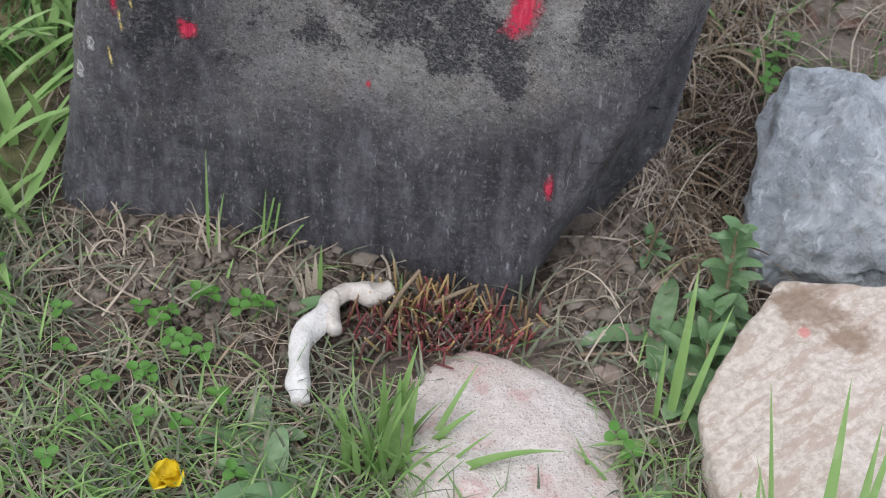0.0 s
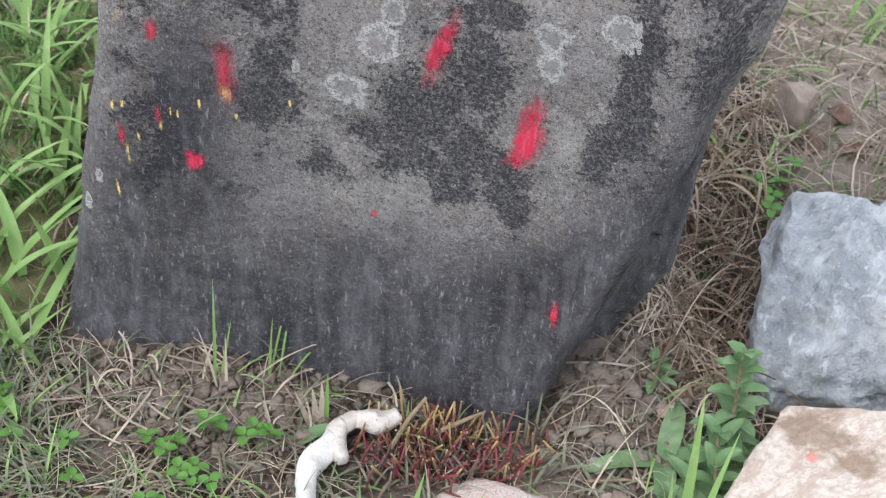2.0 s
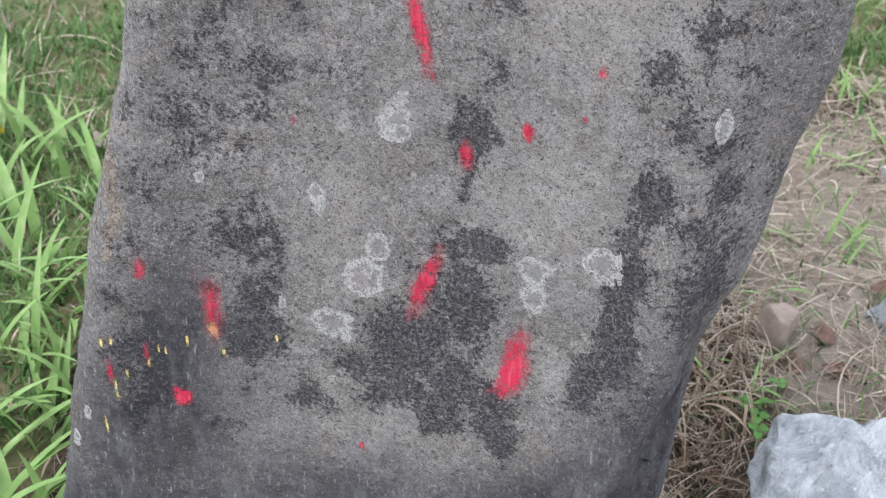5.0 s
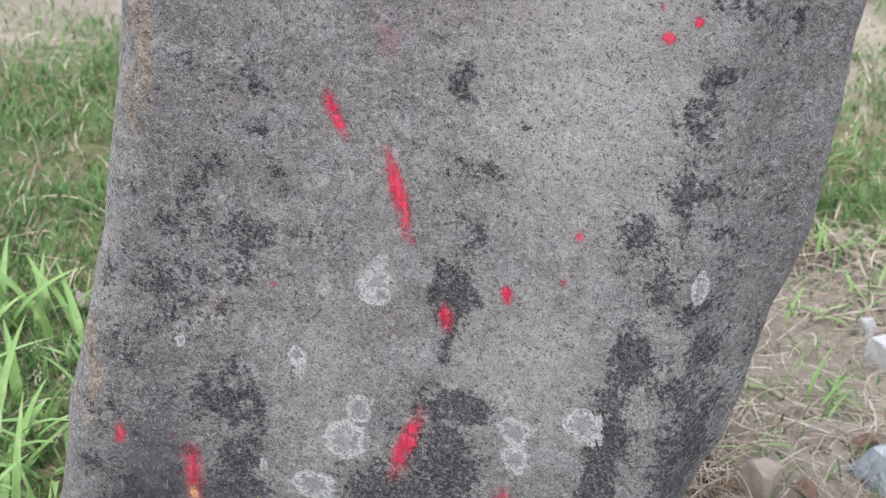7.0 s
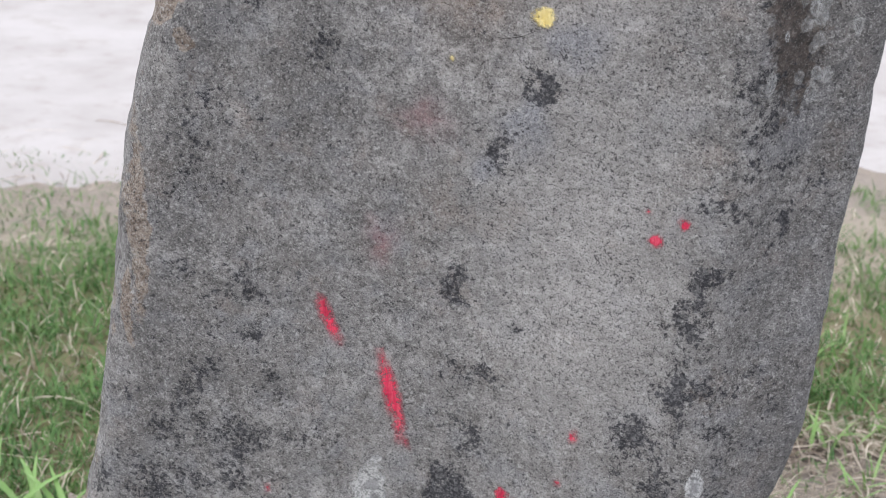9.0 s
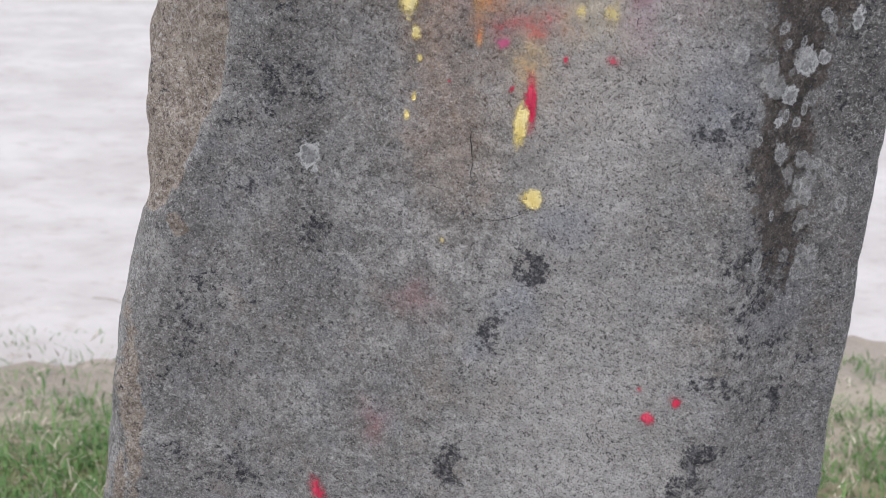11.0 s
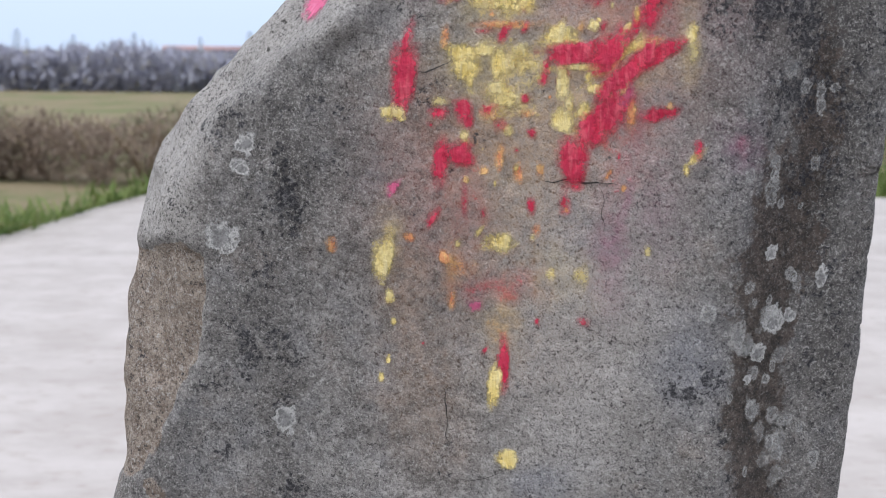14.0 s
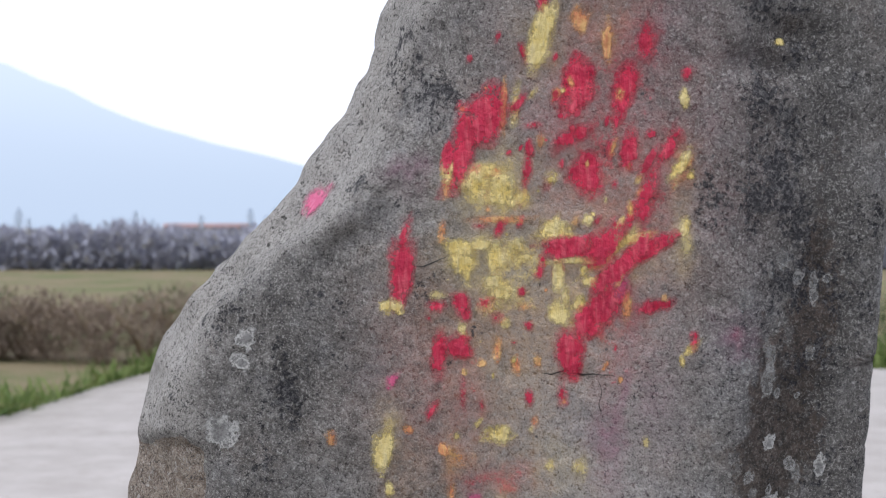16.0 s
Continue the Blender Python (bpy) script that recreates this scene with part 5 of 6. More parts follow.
random_clump(-0.055, 1.14, 26, 0.14, 0.0115, "tuft of broad green grass beside the pale flat stone", 0.024, (70, 89), (5, 30))
random_clump(-0.03, 1.14, 9, 0.12, 0.010, "small tuft of green grass beside the pale flat stone", 0.02, (40, 80), (10, 50))
clump(-0.01, 1.115, [(0.0, 0, 12, 0.16, 0.014, 48, 66), (0.0, 0.004, 25, 0.10, 0.006, 50, 20), (0.01, 0, 150, 0.06, 0.007, 60, 40)], "broad grass blade bent over the pale stone")
clump(0.36, 0.975, [(0, 0, 85, 0.27, 0.016, 66, 14), (0.02, 0, 70, 0.25, 0.012, 62, 30), (-0.03, 0.01, 105, 0.26, 0.007, 66, 10), (0.045, 0.01, 50, 0.20, 0.012, 55, 50), (0.03, 0.02, 80, 0.22, 0.015, 70, 15),
                  (-0.06, -0.02, 95, 0.20, 0.014, 72, 15), (0.06, 0.0, 65, 0.22, 0.010, 60, 20), (-0.02, 0.0, 120, 0.20, 0.009, 70, 20)], "tuft of tall green grass in front of the pink boulder")
clump(0.30, 1.06, [(0, 0, 95, 0.09, 0.012, 75, 10), (0.01, 0, 70, 0.06, 0.01, 70, 20), (-0.02, 0.0, 120, 0.05, 0.008, 70, 20)], "small tuft of green grass before the pink boulder")
clump(0.245, 1.235, [(0, 0, 85, 0.19, 0.012, 78, 14), (0.01, -0.01, 60, 0.15, 0.009, 66, 20), (-0.015, 0, 95, 0.10, 0.007, 80, 10), (-0.01, -0.02, 230, 0.09, 0.013, 35, 30), (0.0, -0.03, 200, 0.10, 0.012, 28, 30)],
      "tall grass blades beside the pink boulder")
for x, y, n, L, w in ((-0.515, 1.40, 8, 0.17, 0.012), (-0.52, 1.46, 9, 0.20, 0.012), (-0.50, 1.58, 10, 0.2, 0.013), (-0.47, 1.70, 8, 0.15, 0.01), (-0.56, 1.74, 10, 0.2, 0.012), (-0.52, 1.52, 9, 0.22, 0.014), (-0.50, 1.68, 8, 0.17, 0.011), (-0.58, 1.62, 9, 0.20, 0.012), (-0.56, 1.86, 12, 0.20, 0.012), (-0.66, 1.98, 13, 0.22, 0.012),
                      (-0.60, 2.16, 12, 0.18, 0.011), (-0.70, 2.2, 10, 0.2, 0.012), (-0.47, 1.80, 8, 0.13, 0.009), (-0.49, 2.02, 10, 0.13, 0.010)):
    random_clump(x, y, n, 0.85 * L, 1.35 * w, "clump of long bright green grass beside the stone", 0.03, (45, 85), (15, 80))
for x, y in ((0.62, 2.55), (0.75, 2.6), (0.7, 2.9), (0.52, 2.05), (0.36, 1.76), (0.345, 1.95), (0.9, 2.9), (0.66, 2.38), (0.56, 2.32)):
    random_clump(x, y, 9, 0.09, 0.006, "low tuft of green grass on the bare soil", 0.03, (35, 80), (20, 80))
for x, y, n in ((-0.41, 1.07, 8), (-0.36, 1.03, 8), (-0.30, 1.09, 7), (-0.22, 1.05, 8), (-0.17, 1.12, 6), (-0.40, 1.16, 6), (0.20, 1.08, 7), (0.23, 1.14, 6), (0.19, 1.17, 5), (-0.12, 1.06, 7), (-0.33, 1.14, 5), (0.16, 1.30, 6), (0.12, 1.33, 6)):
    random_clump(x, y, n, 0.085, 0.0052, "small tuft of thin grass in the soil", 0.018, (30, 80), (20, 80), DULL if n == 6 else GREEN, "small grass tufts")
# wisps against the face of the stone
clump(-0.275, 1.425, [(0, 0, 100, 0.14, 0.004, 82, 8), (0.006, 0, 60, 0.09, 0.005, 80, 8), (0.01, 0, 20, 0.10, 0.0025, 55, 60)], "thin grass wisps against the stone's foot", GREEN)
clump(-0.215, 1.435, [(0, 0, 60, 0.13, 0.003, 76, 12), (0.01, 0, 70, 0.16, 0.0025, 74, 10), (0.02, 0, 30, 0.10, 0.003, 62, 40), (0, 0, 80, 0.09, 0.0035, 85, 8)], "thin grass wisps against the stone's foot", GREEN)
clump(-0.24, 1.42, [(0, 0, 20, 0.12, 0.0022, 50, 50), (-0.03, -0.01, 130, 0.08, 0.003, 70, 30), (-0.02, -0.01, 100, 0.07, 0.0035, 75, 20), (-0.05, 0, 80, 0.06, 0.003, 60, 60)], "dry grass wisps against the stone's foot", STRAW, group="dry tufts")
clump(-0.153, 1.375, [(0, 0, 120, 0.05, 0.009, 75, 5), (0.006, 0, 100, 0.055, 0.008, 72, 8), (-0.008, 0, 140, 0.045, 0.008, 60, 10)], "clipped straw stubble at the stone's foot", STRAW, group="dry tufts")
clump(-0.143, 1.378, [(0, 0, 90, 0.075, 0.006, 86, 4)], "single clipped green stem at the stone's foot", GREEN)
clump(0.09, 1.375, [(0, 0, 75, 0.09, 0.003, 78, 10), (0.004, 0, 40, 0.08, 0.003, 70, 30), (0.02, 0, 10, 0.07, 0.004, 50, 70), (-0.01, 0, 95, 0.07, 0.003, 84, 8)], "thin grass at the stone's corner", DULL)
clump(0.46, 1.375, [(0, 0, 80, 0.04, 0.012, 75, 10), (0.012, 0, 50, 0.04, 0.012, 70, 20), (-0.012, 0, 120, 0.035, 0.01, 70, 20)], "short sprout between the two boulders")


def clover_plant():
    root = new("clover")
    root.empty_display_size = 0.01
    bm = bmesh.new()
    tube(bm, [(0, 0, -0.02), (0.002, 0, 0.008), (0.0, 0.001, 0.02)], [0.0008, 0.0007, 0.0006], 5)
    part("stem", bm, CLOVER, root)
    for k in range(3):
        bm = bmesh.new()
        leaf_mesh(bm, (0.002 * math.cos(radians(120 * k + 10)), 0.002 * math.sin(radians(120 * k + 10)), 0.02), radians(120 * k + 10), 0.0125, 0.0105, 8, 15, 0.6, 0, 4, 6)
        part("leaflet", bm, CLOVER, root)
    return tagged(root, "small three-leaved clover growing in the soil", "clover", "clover plants")


first = clover_plant()
spots = [(-0.26, 1.335), (-0.272, 1.34), (-0.217, 1.34), (-0.205, 1.33), (-0.225, 1.325), (-0.297, 1.30), (-0.31, 1.295), (-0.285, 1.268), (-0.275, 1.28), (-0.27, 1.255), (-0.302, 1.213), (-0.315, 1.22),
         (-0.346, 1.196), (-0.355, 1.205), (-0.25, 1.25), (-0.33, 1.31), (-0.30, 1.16), (-0.36, 1.14), (-0.265, 1.15), (-0.23, 1.19), (0.20, 1.17), (0.185, 1.20), (-0.40, 1.24), (-0.38, 1.10), (0.36, 1.70), (0.35, 1.72), (0.375, 1.71), (0.36, 1.68), (0.39, 1.74),
         (-0.50, 1.36), (-0.49, 1.33), (-0.475, 1.30), (-0.2, 1.1), (-0.41, 1.30)]
for i, (x, y) in enumerate(spots):
    m = pose(x, y, ground_height(x, y) + 0.010, rng.uniform(-14, 14), rng.uniform(-14, 14), rng.uniform(0, 360)) @ Matrix.Scale(1, 4)
    if i == 0:
        first.matrix_world = m
        first.scale = (1, 1, 1)
    else:
        copy_thing(first, m)


def leafy_weed(x, y, height, leaves, low, label, size=0.04):
    """An upright weed: a stalk with leaves that crowd at the tip, and broad leaves at the foot."""
    root = new("weed")
    root.location = (x, y, ground_height(x, y) - 0.004)
    root.empty_display_size = 0.02
    if height > 0:
        bm = bmesh.new()
        tube(bm, [(0, 0, 0), (0.004, 0.004, height * 0.5), (0.0, 0.012, height)], [0.0034, 0.003, 0.0018], 7)
        part("stalk", bm, STALK, root)
    for i in range(leaves):
        u = i / max(1, leaves - 1)
        bm = bmesh.new()
        leaf_mesh(bm, (0.003 * math.sin(u * 3), 0.012 * u, height * (0.25 + 0.75 * u)), 2.4 * i + rng.uniform(-0.3, 0.3), size * rng.uniform(0.75, 1.1) * (1.1 - 0.35 * u), size * 0.36, 20 + 45 * u, rng.uniform(20, 70), 0.9, 0.06)
        part("leaf", bm, WEED, root)
    for i in range(low):
        bm = bmesh.new()
        leaf_mesh(bm, (0, 0, 0.004), 6.28 * i / max(1, low) + rng.uniform(-0.3, 0.3), size * rng.uniform(1.1, 1.8), size * rng.uniform(0.42, 0.6), rng.uniform(15, 45), rng.uniform(20, 60), 0.8, 0.08)
        part("leaf", bm, WEED, root)
    return tagged(root, label, "weed", "weeds")


leafy_weed(0.300, 1.375, 0.15, 24, 7, "leafy green weed growing between soil and boulders", 0.046)
leafy_weed(0.285, 1.335, 0.07, 11, 7, "low leafy green weed beside the pink boulder", 0.046)
leafy_weed(0.282, 1.30, 0.06, 9, 6, "low leafy green weed beside the pink boulder", 0.044)
leafy_weed(0.31, 1.39, 0.06, 8, 3, "leafy green weed growing between soil and boulders", 0.03)
leafy_weed(0.222, 1.455, 0.022, 12, 7, "small rosette of round green leaves on bare soil", 0.022)
leafy_weed(0.235, 1.355, 0, 0, 4, "broad-leaved weed lying flat on the soil", 0.055)
leafy_weed(0.27, 1.27, 0, 0, 5, "broad-leaved weed beside the pink boulder", 0.05)
leafy_weed(-0.19, 1.16, 0, 0, 4, "broad-leaved weed among the grass", 0.045)
leafy_weed(-0.16, 1.10, 0, 0, 5, "broad-leaved weed among the grass", 0.045)
leafy_weed(-0.12, 1.09, 0.0, 0, 4, "broad-leaved weed among the grass", 0.048)
leafy_weed(0.235, 1.12, 0, 0, 5, "broad-leaved weed beside the flat stone", 0.03)
leafy_weed(-0.175, 1.345, 0, 0, 2, "broad leaf lying at the stone's foot", 0.035)

# ---- offerings ----
COTTON = simple("white_cotton", (0.66, 0.64, 0.61), (0.78, 0.77, 0.75), 60, 0.95, 0.05, 0.004, (0.55, 0.50, 0.45))
COTTON_GREY = simple("soiled_cotton", (0.52, 0.47, 0.42), (0.70, 0.66, 0.61), 50, 0.95, 0.05, 0.004, (0.36, 0.30, 0.26))
STICK_RED = simple("red_bamboo", (0.24, 0.05, 0.06), (0.40, 0.12, 0.12), 120, 0.7, 0.3, 0.0004, (0.13, 0.07, 0.065), "object")
STICK_TAN = simple("tan_bamboo", (0.46, 0.31, 0.11), (0.60, 0.45, 0.22), 120, 0.7, 0.3, 0.0004, (0.26, 0.16, 0.11), "object")
STICK_GREY = simple("charred_stick", (0.13, 0.11, 0.10), (0.24, 0.20, 0.18), 120, 0.9, 0.1, 0.0006, (0.10, 0.06, 0.05), "object")
PETAL = leaf_material("yellow_petal", (0.80, 0.58, 0.02), (0.86, 0.68, 0.05), (0.78, 0.50, 0.01), 0.5)


def wick(pts, radii, label, material):
    bm = bmesh.new()
    dense, rr = [], []
    for i in range(len(pts) - 1):
        for s in range(14):
            u = s / 14
            dense.append(Vector(pts[i]).lerp(Vector(pts[i + 1]), u))
            rr.append(radii[i] * (1 - u) + radii[i + 1] * u)
    dense.append(Vector(pts[-1]))
    rr.append(radii[-1])
    for it in range(12):
        dense = [dense[0]] + [(dense[i - 1] + dense[i] * 2 + dense[i + 1]) / 4 for i in range(1, len(dense) - 1)] + [dense[-1]]
    rr[0] *= 0.5
    rr[-1] *= 0.4
    tube(bm, dense, rr, 22)
    for v in bm.verts:
        v.co += Vector((lump(v.co, 40), lump(v.co + Vector((5, 0, 0)), 40), lump(v.co + Vector((9, 0, 0)), 40))) * 0.005
        v.co += Vector((lump(v.co, 320), lump(v.co + Vector((5, 0, 0)), 320), lump(v.co + Vector((9, 0, 0)), 320))) * 0.0007
    me = bpy.data.meshes.new("cotton_wick")
    bm.to_mesh(me)
    bm.free()
    me.materials.append(material)
    me.polygons.foreach_set("use_smooth", np.ones(len(me.polygons), dtype=bool))
    return tagged(new("cotton_wick", me), label, "cotton", "cotton wicks")


wick([(-0.128, 1.335, -0.125), (-0.150, 1.302, -0.128), (-0.152, 1.265, -0.130), (-0.150, 1.235, -0.131), (-0.142, 1.205, -0.132)], [0.013, 0.0125, 0.0125, 0.0135, 0.011], "loose white cotton roll lying on the soil", COTTON)
wick([(-0.060, 1.374, -0.118), (-0.085, 1.362, -0.122), (-0.108, 1.366, -0.124), (-0.128, 1.352, -0.126), (-0.126, 1.322, -0.128), (-0.118, 1.308, -0.130)], [0.008, 0.015, 0.011, 0.012, 0.014, 0.008], "greyed white cotton roll among incense stubs", COTTON_GREY)


def stub_mesh(mat, length):
    bm = bmesh.new()
    tube(bm, [(0, 0, -0.01), (0, 0, length * 0.6), (0.0004, 0, length)], [0.0015, 0.0014, 0.0011], 6)
    me = bpy.data.meshes.new("incense_stub")
    bm.to_mesh(me)
    bm.free()
    me.materials.append(mat)
    return me


STUBS = [stub_mesh(m, L) for m, L in ((STICK_RED, 0.030), (STICK_TAN, 0.038), (STICK_GREY, 0.030), (STICK_TAN, 0.028), (STICK_RED, 0.024))]
made = 0
while made < 290:
    x, y = rng.gauss(0.005, 0.055), rng.gauss(1.338, 0.030)
    low_edge = 1.268 + 0.10 * abs(x - 0.0) if x < 0.03 else 1.305
    if y < low_edge or y > stone_front(x, -0.13) - 0.008 or abs(x) > 0.115:
        continue
    made += 1
    back = (y - 1.27) / 0.13
    k = rng.random()
    me = STUBS[1 if k < back * 0.42 else 3 if k < back * 0.52 else 2 if k > 0.74 else rng.choice((0, 4))]
    lean = 10 + 34 * max(0, 1 - back)
    ob = new("incense_stub", me)
    ob.matrix_world = pose(x, y, ground_height(x, y) + 0.009, rng.gauss(lean * 0.6, 12), rng.gauss(0, 18), rng.uniform(0, 360) if back > 0.7 else rng.gauss(0, 40))
    tagged(ob, "burnt-down incense stick stub stuck in the soil", "incense stick", "incense stubs")


def twig(pts, r, label, mat=STALK):
    bm = bmesh.new()
    tube(bm, pts, [r * (1 - 0.4 * i / (len(pts) - 1)) for i in range(len(pts))], 7)
    me = bpy.data.meshes.new("twig")
    bm.to_mesh(me)
    bm.free()
    me.materials.append(mat)
    return tagged(new("twig", me), label, "twig", "twigs")


twig([(-0.068, 1.335, -0.135), (-0.05, 1.35, -0.10), (-0.033, 1.362, -0.078)], 0.0032, "grey burnt twig leaning over the incense stubs")
twig([(-0.014, 1.350, -0.115), (0.01, 1.362, -0.108), (0.03, 1.37, -0.102)], 0.003, "grey twig lying across the incense stubs")
twig([(-0.205, 1.365, -0.14), (-0.18, 1.335, -0.137), (-0.15, 1.318, -0.130)], 0.002, "dark twig lying by the cotton roll", STICK_GREY)
twig([(0.15, 1.315, -0.138), (0.19, 1.32, -0.136), (0.235, 1.318, -0.137)], 0.0022, "thin grey twig lying on the soil")
twig([(-0.29, 1.24, -0.143), (-0.27, 1.20, -0.14), (-0.285, 1.14, -0.141)], 0.0018, "thin dry twig lying on the soil")


def flower(x, y, label):
    root = new("flower")
    root.location = (x, y, ground_height(x, y) + 0.018)
    root.empty_display_size = 0.01
    for k in range(6):
        bm = bmesh.new()
        leaf_mesh(bm, (0, 0, 0), 1.05 * k + rng.uniform(-0.2, 0.2), rng.uniform(0.022, 0.032), 0.026, rng.uniform(5, 70), rng.uniform(-60, 60), 0.5, 0.35, 6, 7)
        part("petal", bm, PETAL, root)
    return tagged(root, label, "flower", "yellow flowers")


flower(-0.262, 1.093, "crumpled yellow flower lying in the grass")
flower(-0.66, 1.93, "small yellow flower in the long grass")
flower(-0.72, 2.22, "small yellow flower in the long grass")
DRY_LEAF = leaf_material("dead_leaf", (0.19, 0.11, 0.085), (0.26, 0.17, 0.13), (0.33, 0.24, 0.19), 0.8)
PALE_LEAF = leaf_material("pale_dead_leaf", (0.45, 0.36, 0.31), (0.5, 0.42, 0.36), (0.4, 0.3, 0.25), 0.8)
for x, y, s, mat, lab in ((0.43, 1.79, 0.05, DRY_LEAF, "curled dark brown dead leaf on the soil"), (0.455, 1.80, 0.045, DRY_LEAF, "curled dark brown dead leaf on the soil"), (0.47, 1.83, 0.04, DRY_LEAF, "dry brown leaf among straw"),
                          (0.54, 1.95, 0.04, DRY_LEAF, "dry brown leaf among straw"), (-0.535, 2.2, 0.06, PALE_LEAF, "pale curled dead leaf in the grass"), (0.17, 1.3, 0.02, PALE_LEAF, "small pale dead leaf on the soil"),
                          (0.232, 1.41, 0.03, PALE_LEAF, "small tan dead leaf on bare soil")):
    bm = bmesh.new()
    leaf_mesh(bm, (0, 0, 0), rng.uniform(0, 6), s, s * 0.6, 25, 60, 0.7, 0.3)
    me = bpy.data.meshes.new("dead_leaf")
    bm.to_mesh(me)
    bm.free()
    me.materials.append(mat)
    ob = new("dead_leaf", me)
    ob.location = (x, y, ground_height(x, y) + 0.006)
    tagged(ob, lab, "leaf", "dead leaves")

BROWN_ROCK = simple("brown_stone", (0.24, 0.19, 0.155), (0.36, 0.29, 0.24), 40, 0.85, 0.2, 0.003)
GREY_ROCK = simple("grey_stone", (0.36, 0.35, 0.345), (0.52, 0.51, 0.50), 40, 0.85, 0.2, 0.003)
for c, s, mat, lab in (((0.405, 1.86, 0.012), (0.042, 0.03, 0.042), BROWN_ROCK, "small brown stone half sunk in soil"), ((0.64, 2.20, 0.02), (0.035, 0.04, 0.03), GREY_ROCK, "small pale grey stone on bare soil"),
                       ((0.70, 2.30, 0.02), (0.05, 0.05, 0.04), GREY_ROCK, "grey stone on bare soil"), ((0.625, 2.28, 0.015), (0.018, 0.015, 0.022), GREY_ROCK, "small white stone on bare soil"),
                       ((0.60, 1.86, 0.01), (0.07, 0.09, 0.07), BLUE_ROCK, "grey rock on bare soil"), ((0.185, 1.295, -0.142), (0.018, 0.014, 0.012), BROWN_ROCK, "pebble in the soil"), ((0.16, 1.345, -0.142), (0.012, 0.011, 0.01), GREY_ROCK, "pebble in the soil")):
    tagged(rock("stone", c, s, (rng.uniform(-15, 15), rng.uniform(-15, 15), rng.uniform(0, 90)), (((0.2, 0.1, 1), 0.62), ((-1, 0.3, 0.2), 0.6), ((0.6, -1, 0.3), 0.6), ((0.3, 1, 0.2), 0.7), ((1, 0.2, 0.3), 0.7)), mat, 0.06, rng.uniform(0, 50), 3), lab, "rock", "small stones")

# ---- the distance ----
VERGE = leaf_material("verge_grass", (0.07, 0.13, 0.03), (0.16, 0.22, 0.06), (0.24, 0.22, 0.10), 0.7)
BRUSH = leaf_material("dry_brush", (0.19, 0.145, 0.115), (0.33, 0.26, 0.205), (0.15, 0.125, 0.095), 0.85)
HEDGE = leaf_material("hedge_leaf", (0.04, 0.08, 0.03), (0.09, 0.14, 0.05), (0.14, 0.14, 0.07), 0.7)
verge = Strips()
for i in range(9000):
    x = rng.uniform(-8, 9)
    y = 15.5 - 4.6 * float(smooth((-2.55 - x) / 0.6)) + abs(rng.gauss(0, 0.9))
    if abs(x) < 1.2:
        continue
    verge.blade((x, y, -0.02), rng.uniform(0, 6.28), rng.uniform(0.12, 0.34), rng.uniform(0.02, 0.045), rng.uniform(35, 85), rng.uniform(10, 80), 3)
tagged(verge.make("verge_grass", VERGE), "green grass verge along the far side of the road", "grass", kind="stuff")


def shrub(x, y, w, h, mat, label, n=900, leaf=0.05):
    """A low bush: stems from one foot and many small leaves with gaps."""
    root = new("shrub")
    root.location = (x, y, -0.02)
    leaves = Strips()
    for k in range(7):
        a = rng.uniform(0, 6.28)
        tip = (math.cos(a) * w * 0.4, math.sin(a) * w * 0.3, h * rng.uniform(0.6, 0.95))
        stem = bmesh.new()
        tube(stem, [(0, 0, 0), (tip[0] * 0.4, tip[1] * 0.4, tip[2] * 0.55), tip], [0.02, 0.014, 0.005], 5)
        part("stem", stem, STALK, root)
    for k in range(n):
        a, r, u = rng.uniform(0, 6.28), rng.random() ** 0.5, rng.random()
        px, py, pz = math.cos(a) * r * w * 0.5, math.sin(a) * r * w * 0.4, h * (0.08 + 0.92 * u * math.sqrt(max(0, 1 - 0.75 * r * r)))
        if lump((px + x, py, pz), 3.5) < -0.28:
            continue
        leaves.blade((px, py, pz), rng.uniform(0, 6.28), leaf * rng.uniform(0.8, 2.2), leaf * 0.45, rng.uniform(-20, 80), rng.uniform(0, 60), 2)
    leaves.make("crown", mat, root)
    return tagged(root, label, "shrub", "roadside shrubs")


for i in range(15):
    shrub(-1.3 - 0.42 * i + rng.uniform(-0.2, 0.2), 16.6 + rng.uniform(-0.4, 0.5), 1.3, rng.uniform(0.60, 0.82), BRUSH, "dry brown bramble shrub beyond the road", 1700)
for i in range(5):
    shrub(3.6 + 0.8 * i, 18.0 + rng.uniform(-0.4, 0.4), 1.2, rng.uniform(0.5, 0.8), HEDGE, "green shrub beyond the road")
for i in range(7):
    shrub(-2.5 - 1.5 * i, 24 + rng.uniform(-3, 5), 1.5, rng.uniform(0.3, 0.6), HEDGE if i % 2 else BRUSH, "low shrub in the rough field", 500, 0.07)

# Distance haze is put into these leaf colours as pale blue-grey.
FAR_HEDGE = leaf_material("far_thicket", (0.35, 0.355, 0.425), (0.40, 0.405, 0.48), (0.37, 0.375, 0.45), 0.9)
far = Strips()
for i in range(26000):
    x = rng.uniform(-30, 30)
    top = 1.35 + 0.28 * lump((x, 0, 0), 0.35) + 0.15 * lump((x, 3, 0), 1.5)
    z = rng.random() * top
    far.blade((x, 54 + rng.gauss(0, 0.9) + (1 - z / top), z - 0.1), rng.uniform(0, 6.28), rng.uniform(0.2, 0.45), rng.uniform(0.12, 0.22), rng.uniform(0, 85), 40, 2)
tagged(far.make("thicket", FAR_HEDGE), "thicket at the end of the field, painted hazy blue-grey", "thicket", kind="stuff")

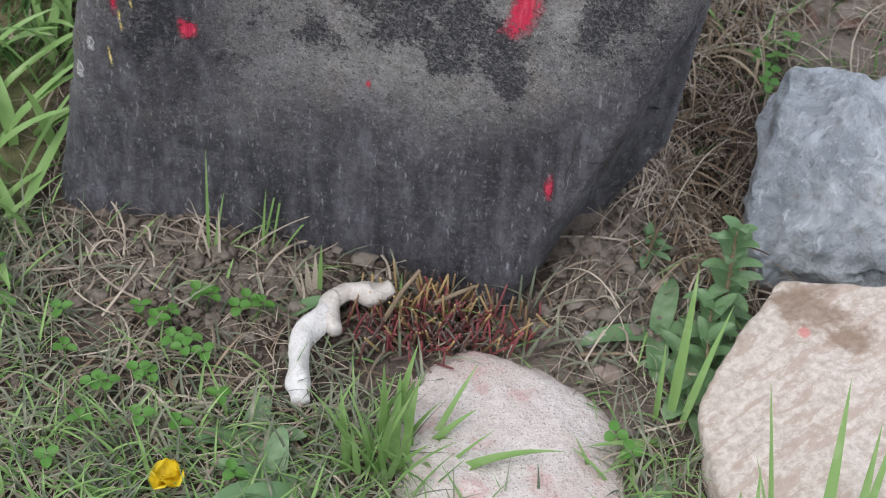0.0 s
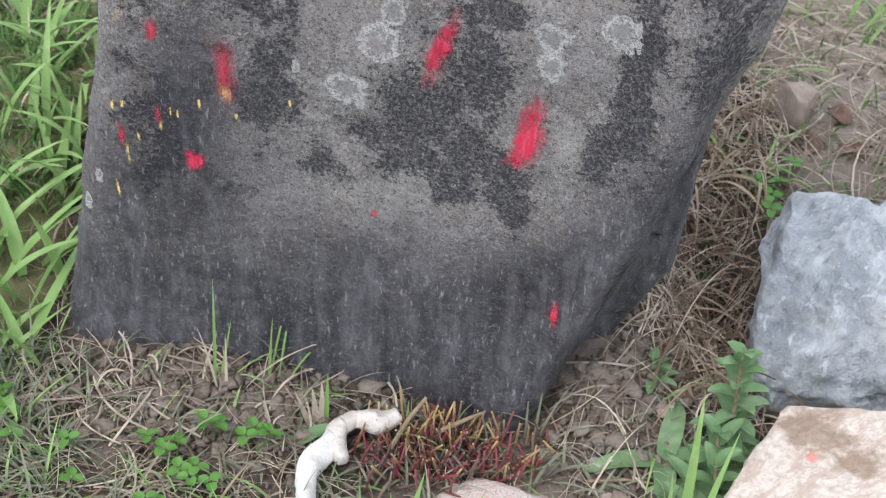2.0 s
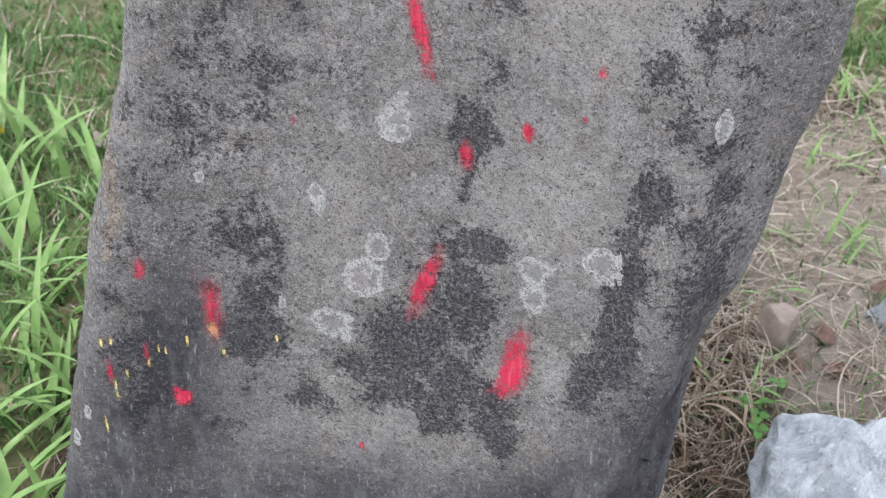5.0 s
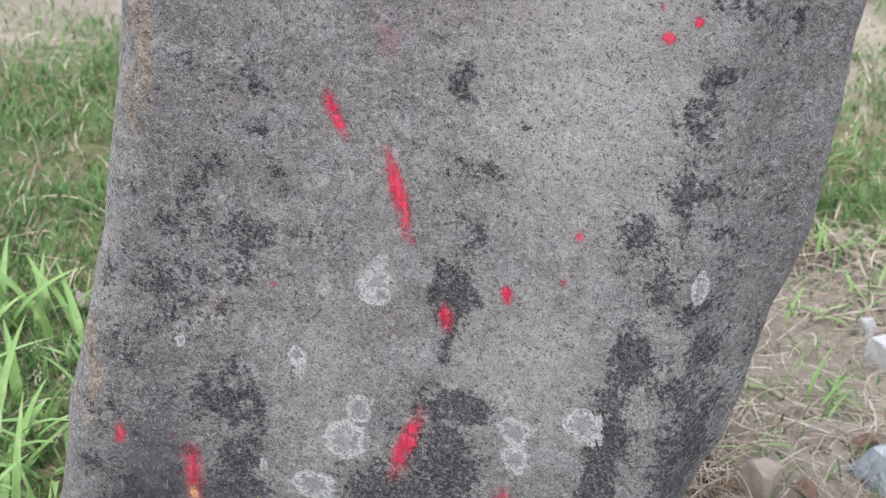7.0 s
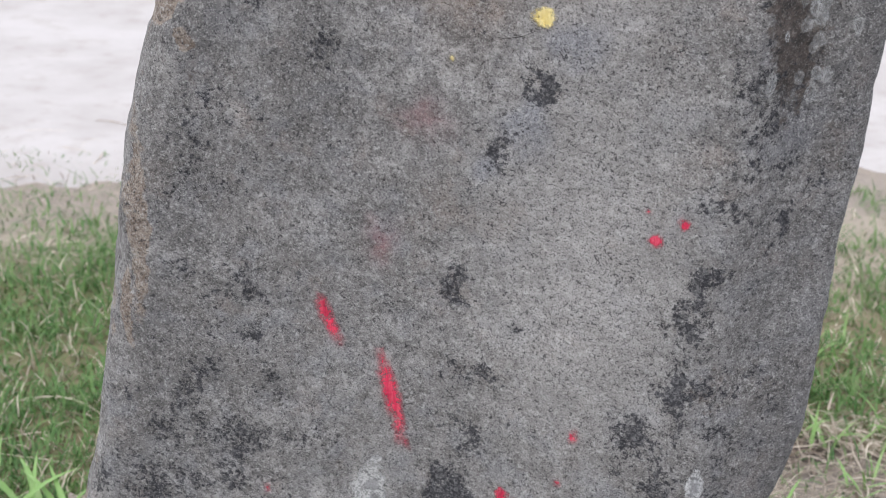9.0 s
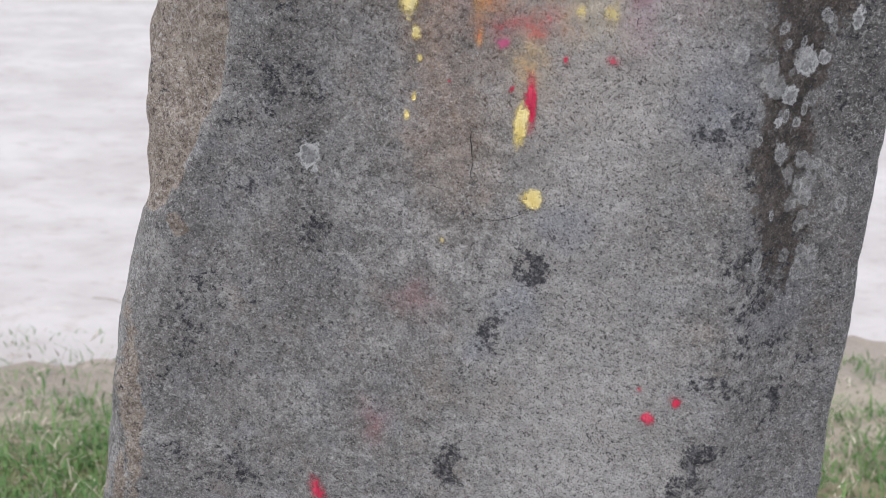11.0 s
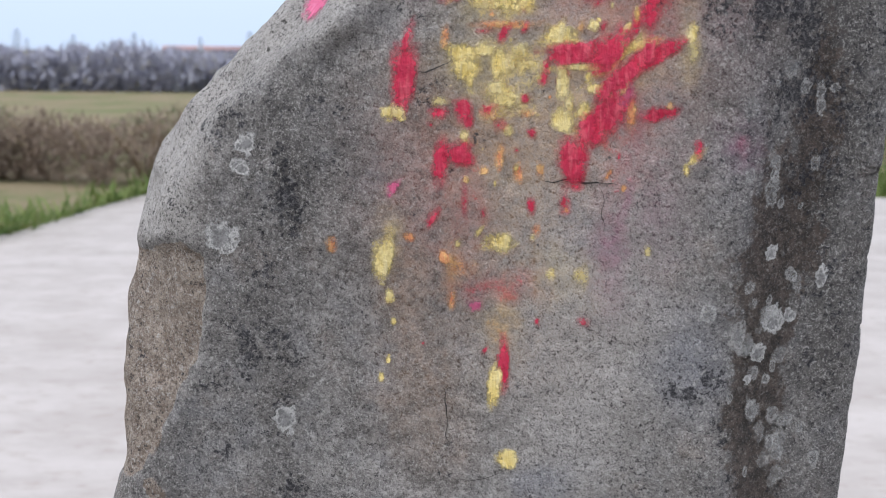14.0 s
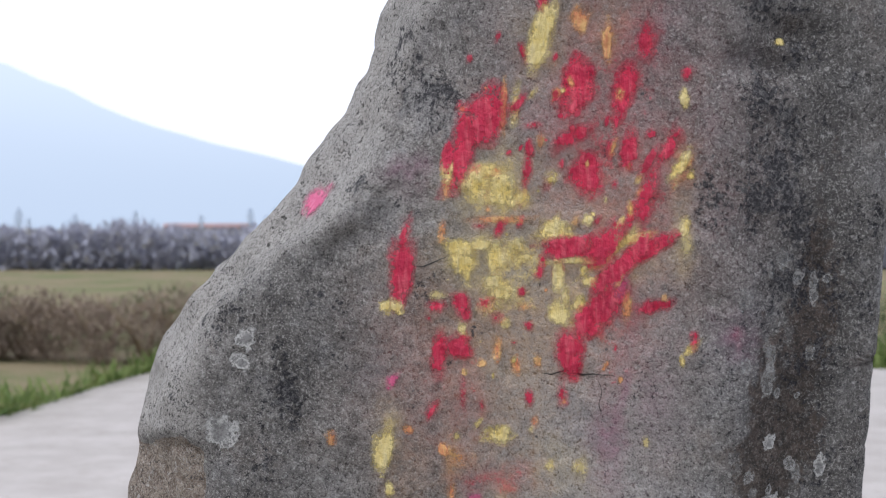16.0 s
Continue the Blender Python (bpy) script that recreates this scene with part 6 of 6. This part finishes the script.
# The air's haze is mixed into the wall, roof and window colours.
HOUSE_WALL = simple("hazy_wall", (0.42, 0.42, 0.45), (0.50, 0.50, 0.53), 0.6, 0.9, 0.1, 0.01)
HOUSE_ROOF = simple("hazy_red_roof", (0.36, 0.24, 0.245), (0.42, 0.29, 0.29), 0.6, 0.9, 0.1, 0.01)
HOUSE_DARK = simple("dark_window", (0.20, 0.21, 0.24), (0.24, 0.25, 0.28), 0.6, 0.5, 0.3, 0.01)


def box(bm, lo, hi):
    v = [bm.verts.new((x, y, z)) for z in (lo[2], hi[2]) for y in (lo[1], hi[1]) for x in (lo[0], hi[0])]
    for f in ((0, 1, 5, 4), (1, 3, 7, 5), (3, 2, 6, 7), (2, 0, 4, 6), (4, 5, 7, 6), (2, 3, 1, 0)):
        bm.faces.new([v[i] for i in f])


def house(x, y, w, h, label):
    root = new("house")
    root.location = (x, y, -0.1)
    bm = bmesh.new()
    box(bm, (-w / 2, 0, 0), (w / 2, 7, h))
    part("wall", bm, HOUSE_WALL, root)
    bm = bmesh.new()
    a = [bm.verts.new(p) for p in ((-w / 2 - 0.4, -0.4, h), (w / 2 + 0.4, -0.4, h), (w / 2 + 0.4, 7.4, h), (-w / 2 - 0.4, 7.4, h), (-w / 2 - 0.4, 3.5, h + 1.6), (w / 2 + 0.4, 3.5, h + 1.6))]
    for f in ((0, 1, 5, 4), (2, 3, 4, 5), (0, 4, 3), (1, 2, 5), (3, 2, 1, 0)):
        bm.faces.new([a[i] for i in f])
    part("roof", bm, HOUSE_ROOF, root, "red roof paled by painted haze")
    for k in range(int(w // 3)):
        bm = bmesh.new()
        box(bm, (-w / 2 + 1 + 3 * k, -0.05, 0.9), (-w / 2 + 2.2 + 3 * k, 0.1, 2.1))
        part("window", bm, HOUSE_DARK, root)
    return tagged(root, label, "house", "far houses")


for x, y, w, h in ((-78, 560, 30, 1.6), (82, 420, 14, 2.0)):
    house(x, y, w, h, "grey house with a red roof, coloured as if in haze")

# Far trees: leaves and trunks coloured pale blue to stand in for haze.
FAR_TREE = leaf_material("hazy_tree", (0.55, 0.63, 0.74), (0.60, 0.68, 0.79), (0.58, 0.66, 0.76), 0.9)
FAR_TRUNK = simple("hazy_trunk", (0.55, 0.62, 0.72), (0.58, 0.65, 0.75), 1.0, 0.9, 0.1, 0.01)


def far_tree(x, y, h):
    root = new("tree")
    root.location = (x, y, -0.1)
    bm = bmesh.new()
    tube(bm, [(0, 0, 0), (0.1, 0, h * 0.5), (0, 0, h)], [h * 0.03, h * 0.02, h * 0.006], 6)
    for k in range(6):
        a, z = rng.uniform(0, 6.28), h * rng.uniform(0.35, 0.8)
        tube(bm, [(0.05, 0, z), (math.cos(a) * h * 0.16, math.sin(a) * h * 0.16, z + h * 0.13)], [h * 0.01, h * 0.003], 5)
    part("trunk", bm, FAR_TRUNK, root)
    s = Strips()
    for k in range(420):
        u = rng.random()
        r = h * 0.2 * math.sin(math.pi * (0.12 + 0.85 * u)) * rng.random() ** 0.5
        a = rng.uniform(0, 6.28)
        s.blade((math.cos(a) * r, math.sin(a) * r, h * (0.3 + 0.72 * u)), rng.uniform(0, 6.28), h * 0.07, h * 0.03, rng.uniform(-20, 80), 30, 2)
    s.make("crown", FAR_TREE, root)
    return tagged(root, "slender hazy tree far across the plain", "tree", "far trees")


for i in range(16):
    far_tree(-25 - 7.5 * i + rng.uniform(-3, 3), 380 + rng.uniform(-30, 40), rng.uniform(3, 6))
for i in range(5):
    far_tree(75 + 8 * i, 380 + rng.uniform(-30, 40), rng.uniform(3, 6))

# hills, their haze put in as a pale blue glow that whitens with height
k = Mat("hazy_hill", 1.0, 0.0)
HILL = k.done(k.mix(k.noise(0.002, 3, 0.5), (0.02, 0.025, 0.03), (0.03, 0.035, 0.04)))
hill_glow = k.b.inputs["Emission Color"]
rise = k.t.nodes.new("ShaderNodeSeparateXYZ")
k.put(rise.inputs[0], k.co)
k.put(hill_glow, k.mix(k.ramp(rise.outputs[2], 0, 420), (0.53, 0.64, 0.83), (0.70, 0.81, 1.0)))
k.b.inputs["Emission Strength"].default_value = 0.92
hv, hf = [], []
hx = np.linspace(-4200, 4200, 141)
for x in hx:
    ridge = 60 + 430 * math.exp(-((x + 1500) / 900) ** 2) + 200 * math.exp(-((x - 1900) / 900) ** 2) + 14 * lump((x, 0, 0), 0.004) + 6 * lump((x, 0, 0), 0.015)
    hv += [(x, 2700, -5), (x, 3000, ridge * 0.55), (x, 3500, ridge), (x, 4200, ridge * 0.6)]
for i in range(len(hx) - 1):
    for j in range(3):
        a = i * 4 + j
        hf.append((a, a + 4, a + 5, a + 1))
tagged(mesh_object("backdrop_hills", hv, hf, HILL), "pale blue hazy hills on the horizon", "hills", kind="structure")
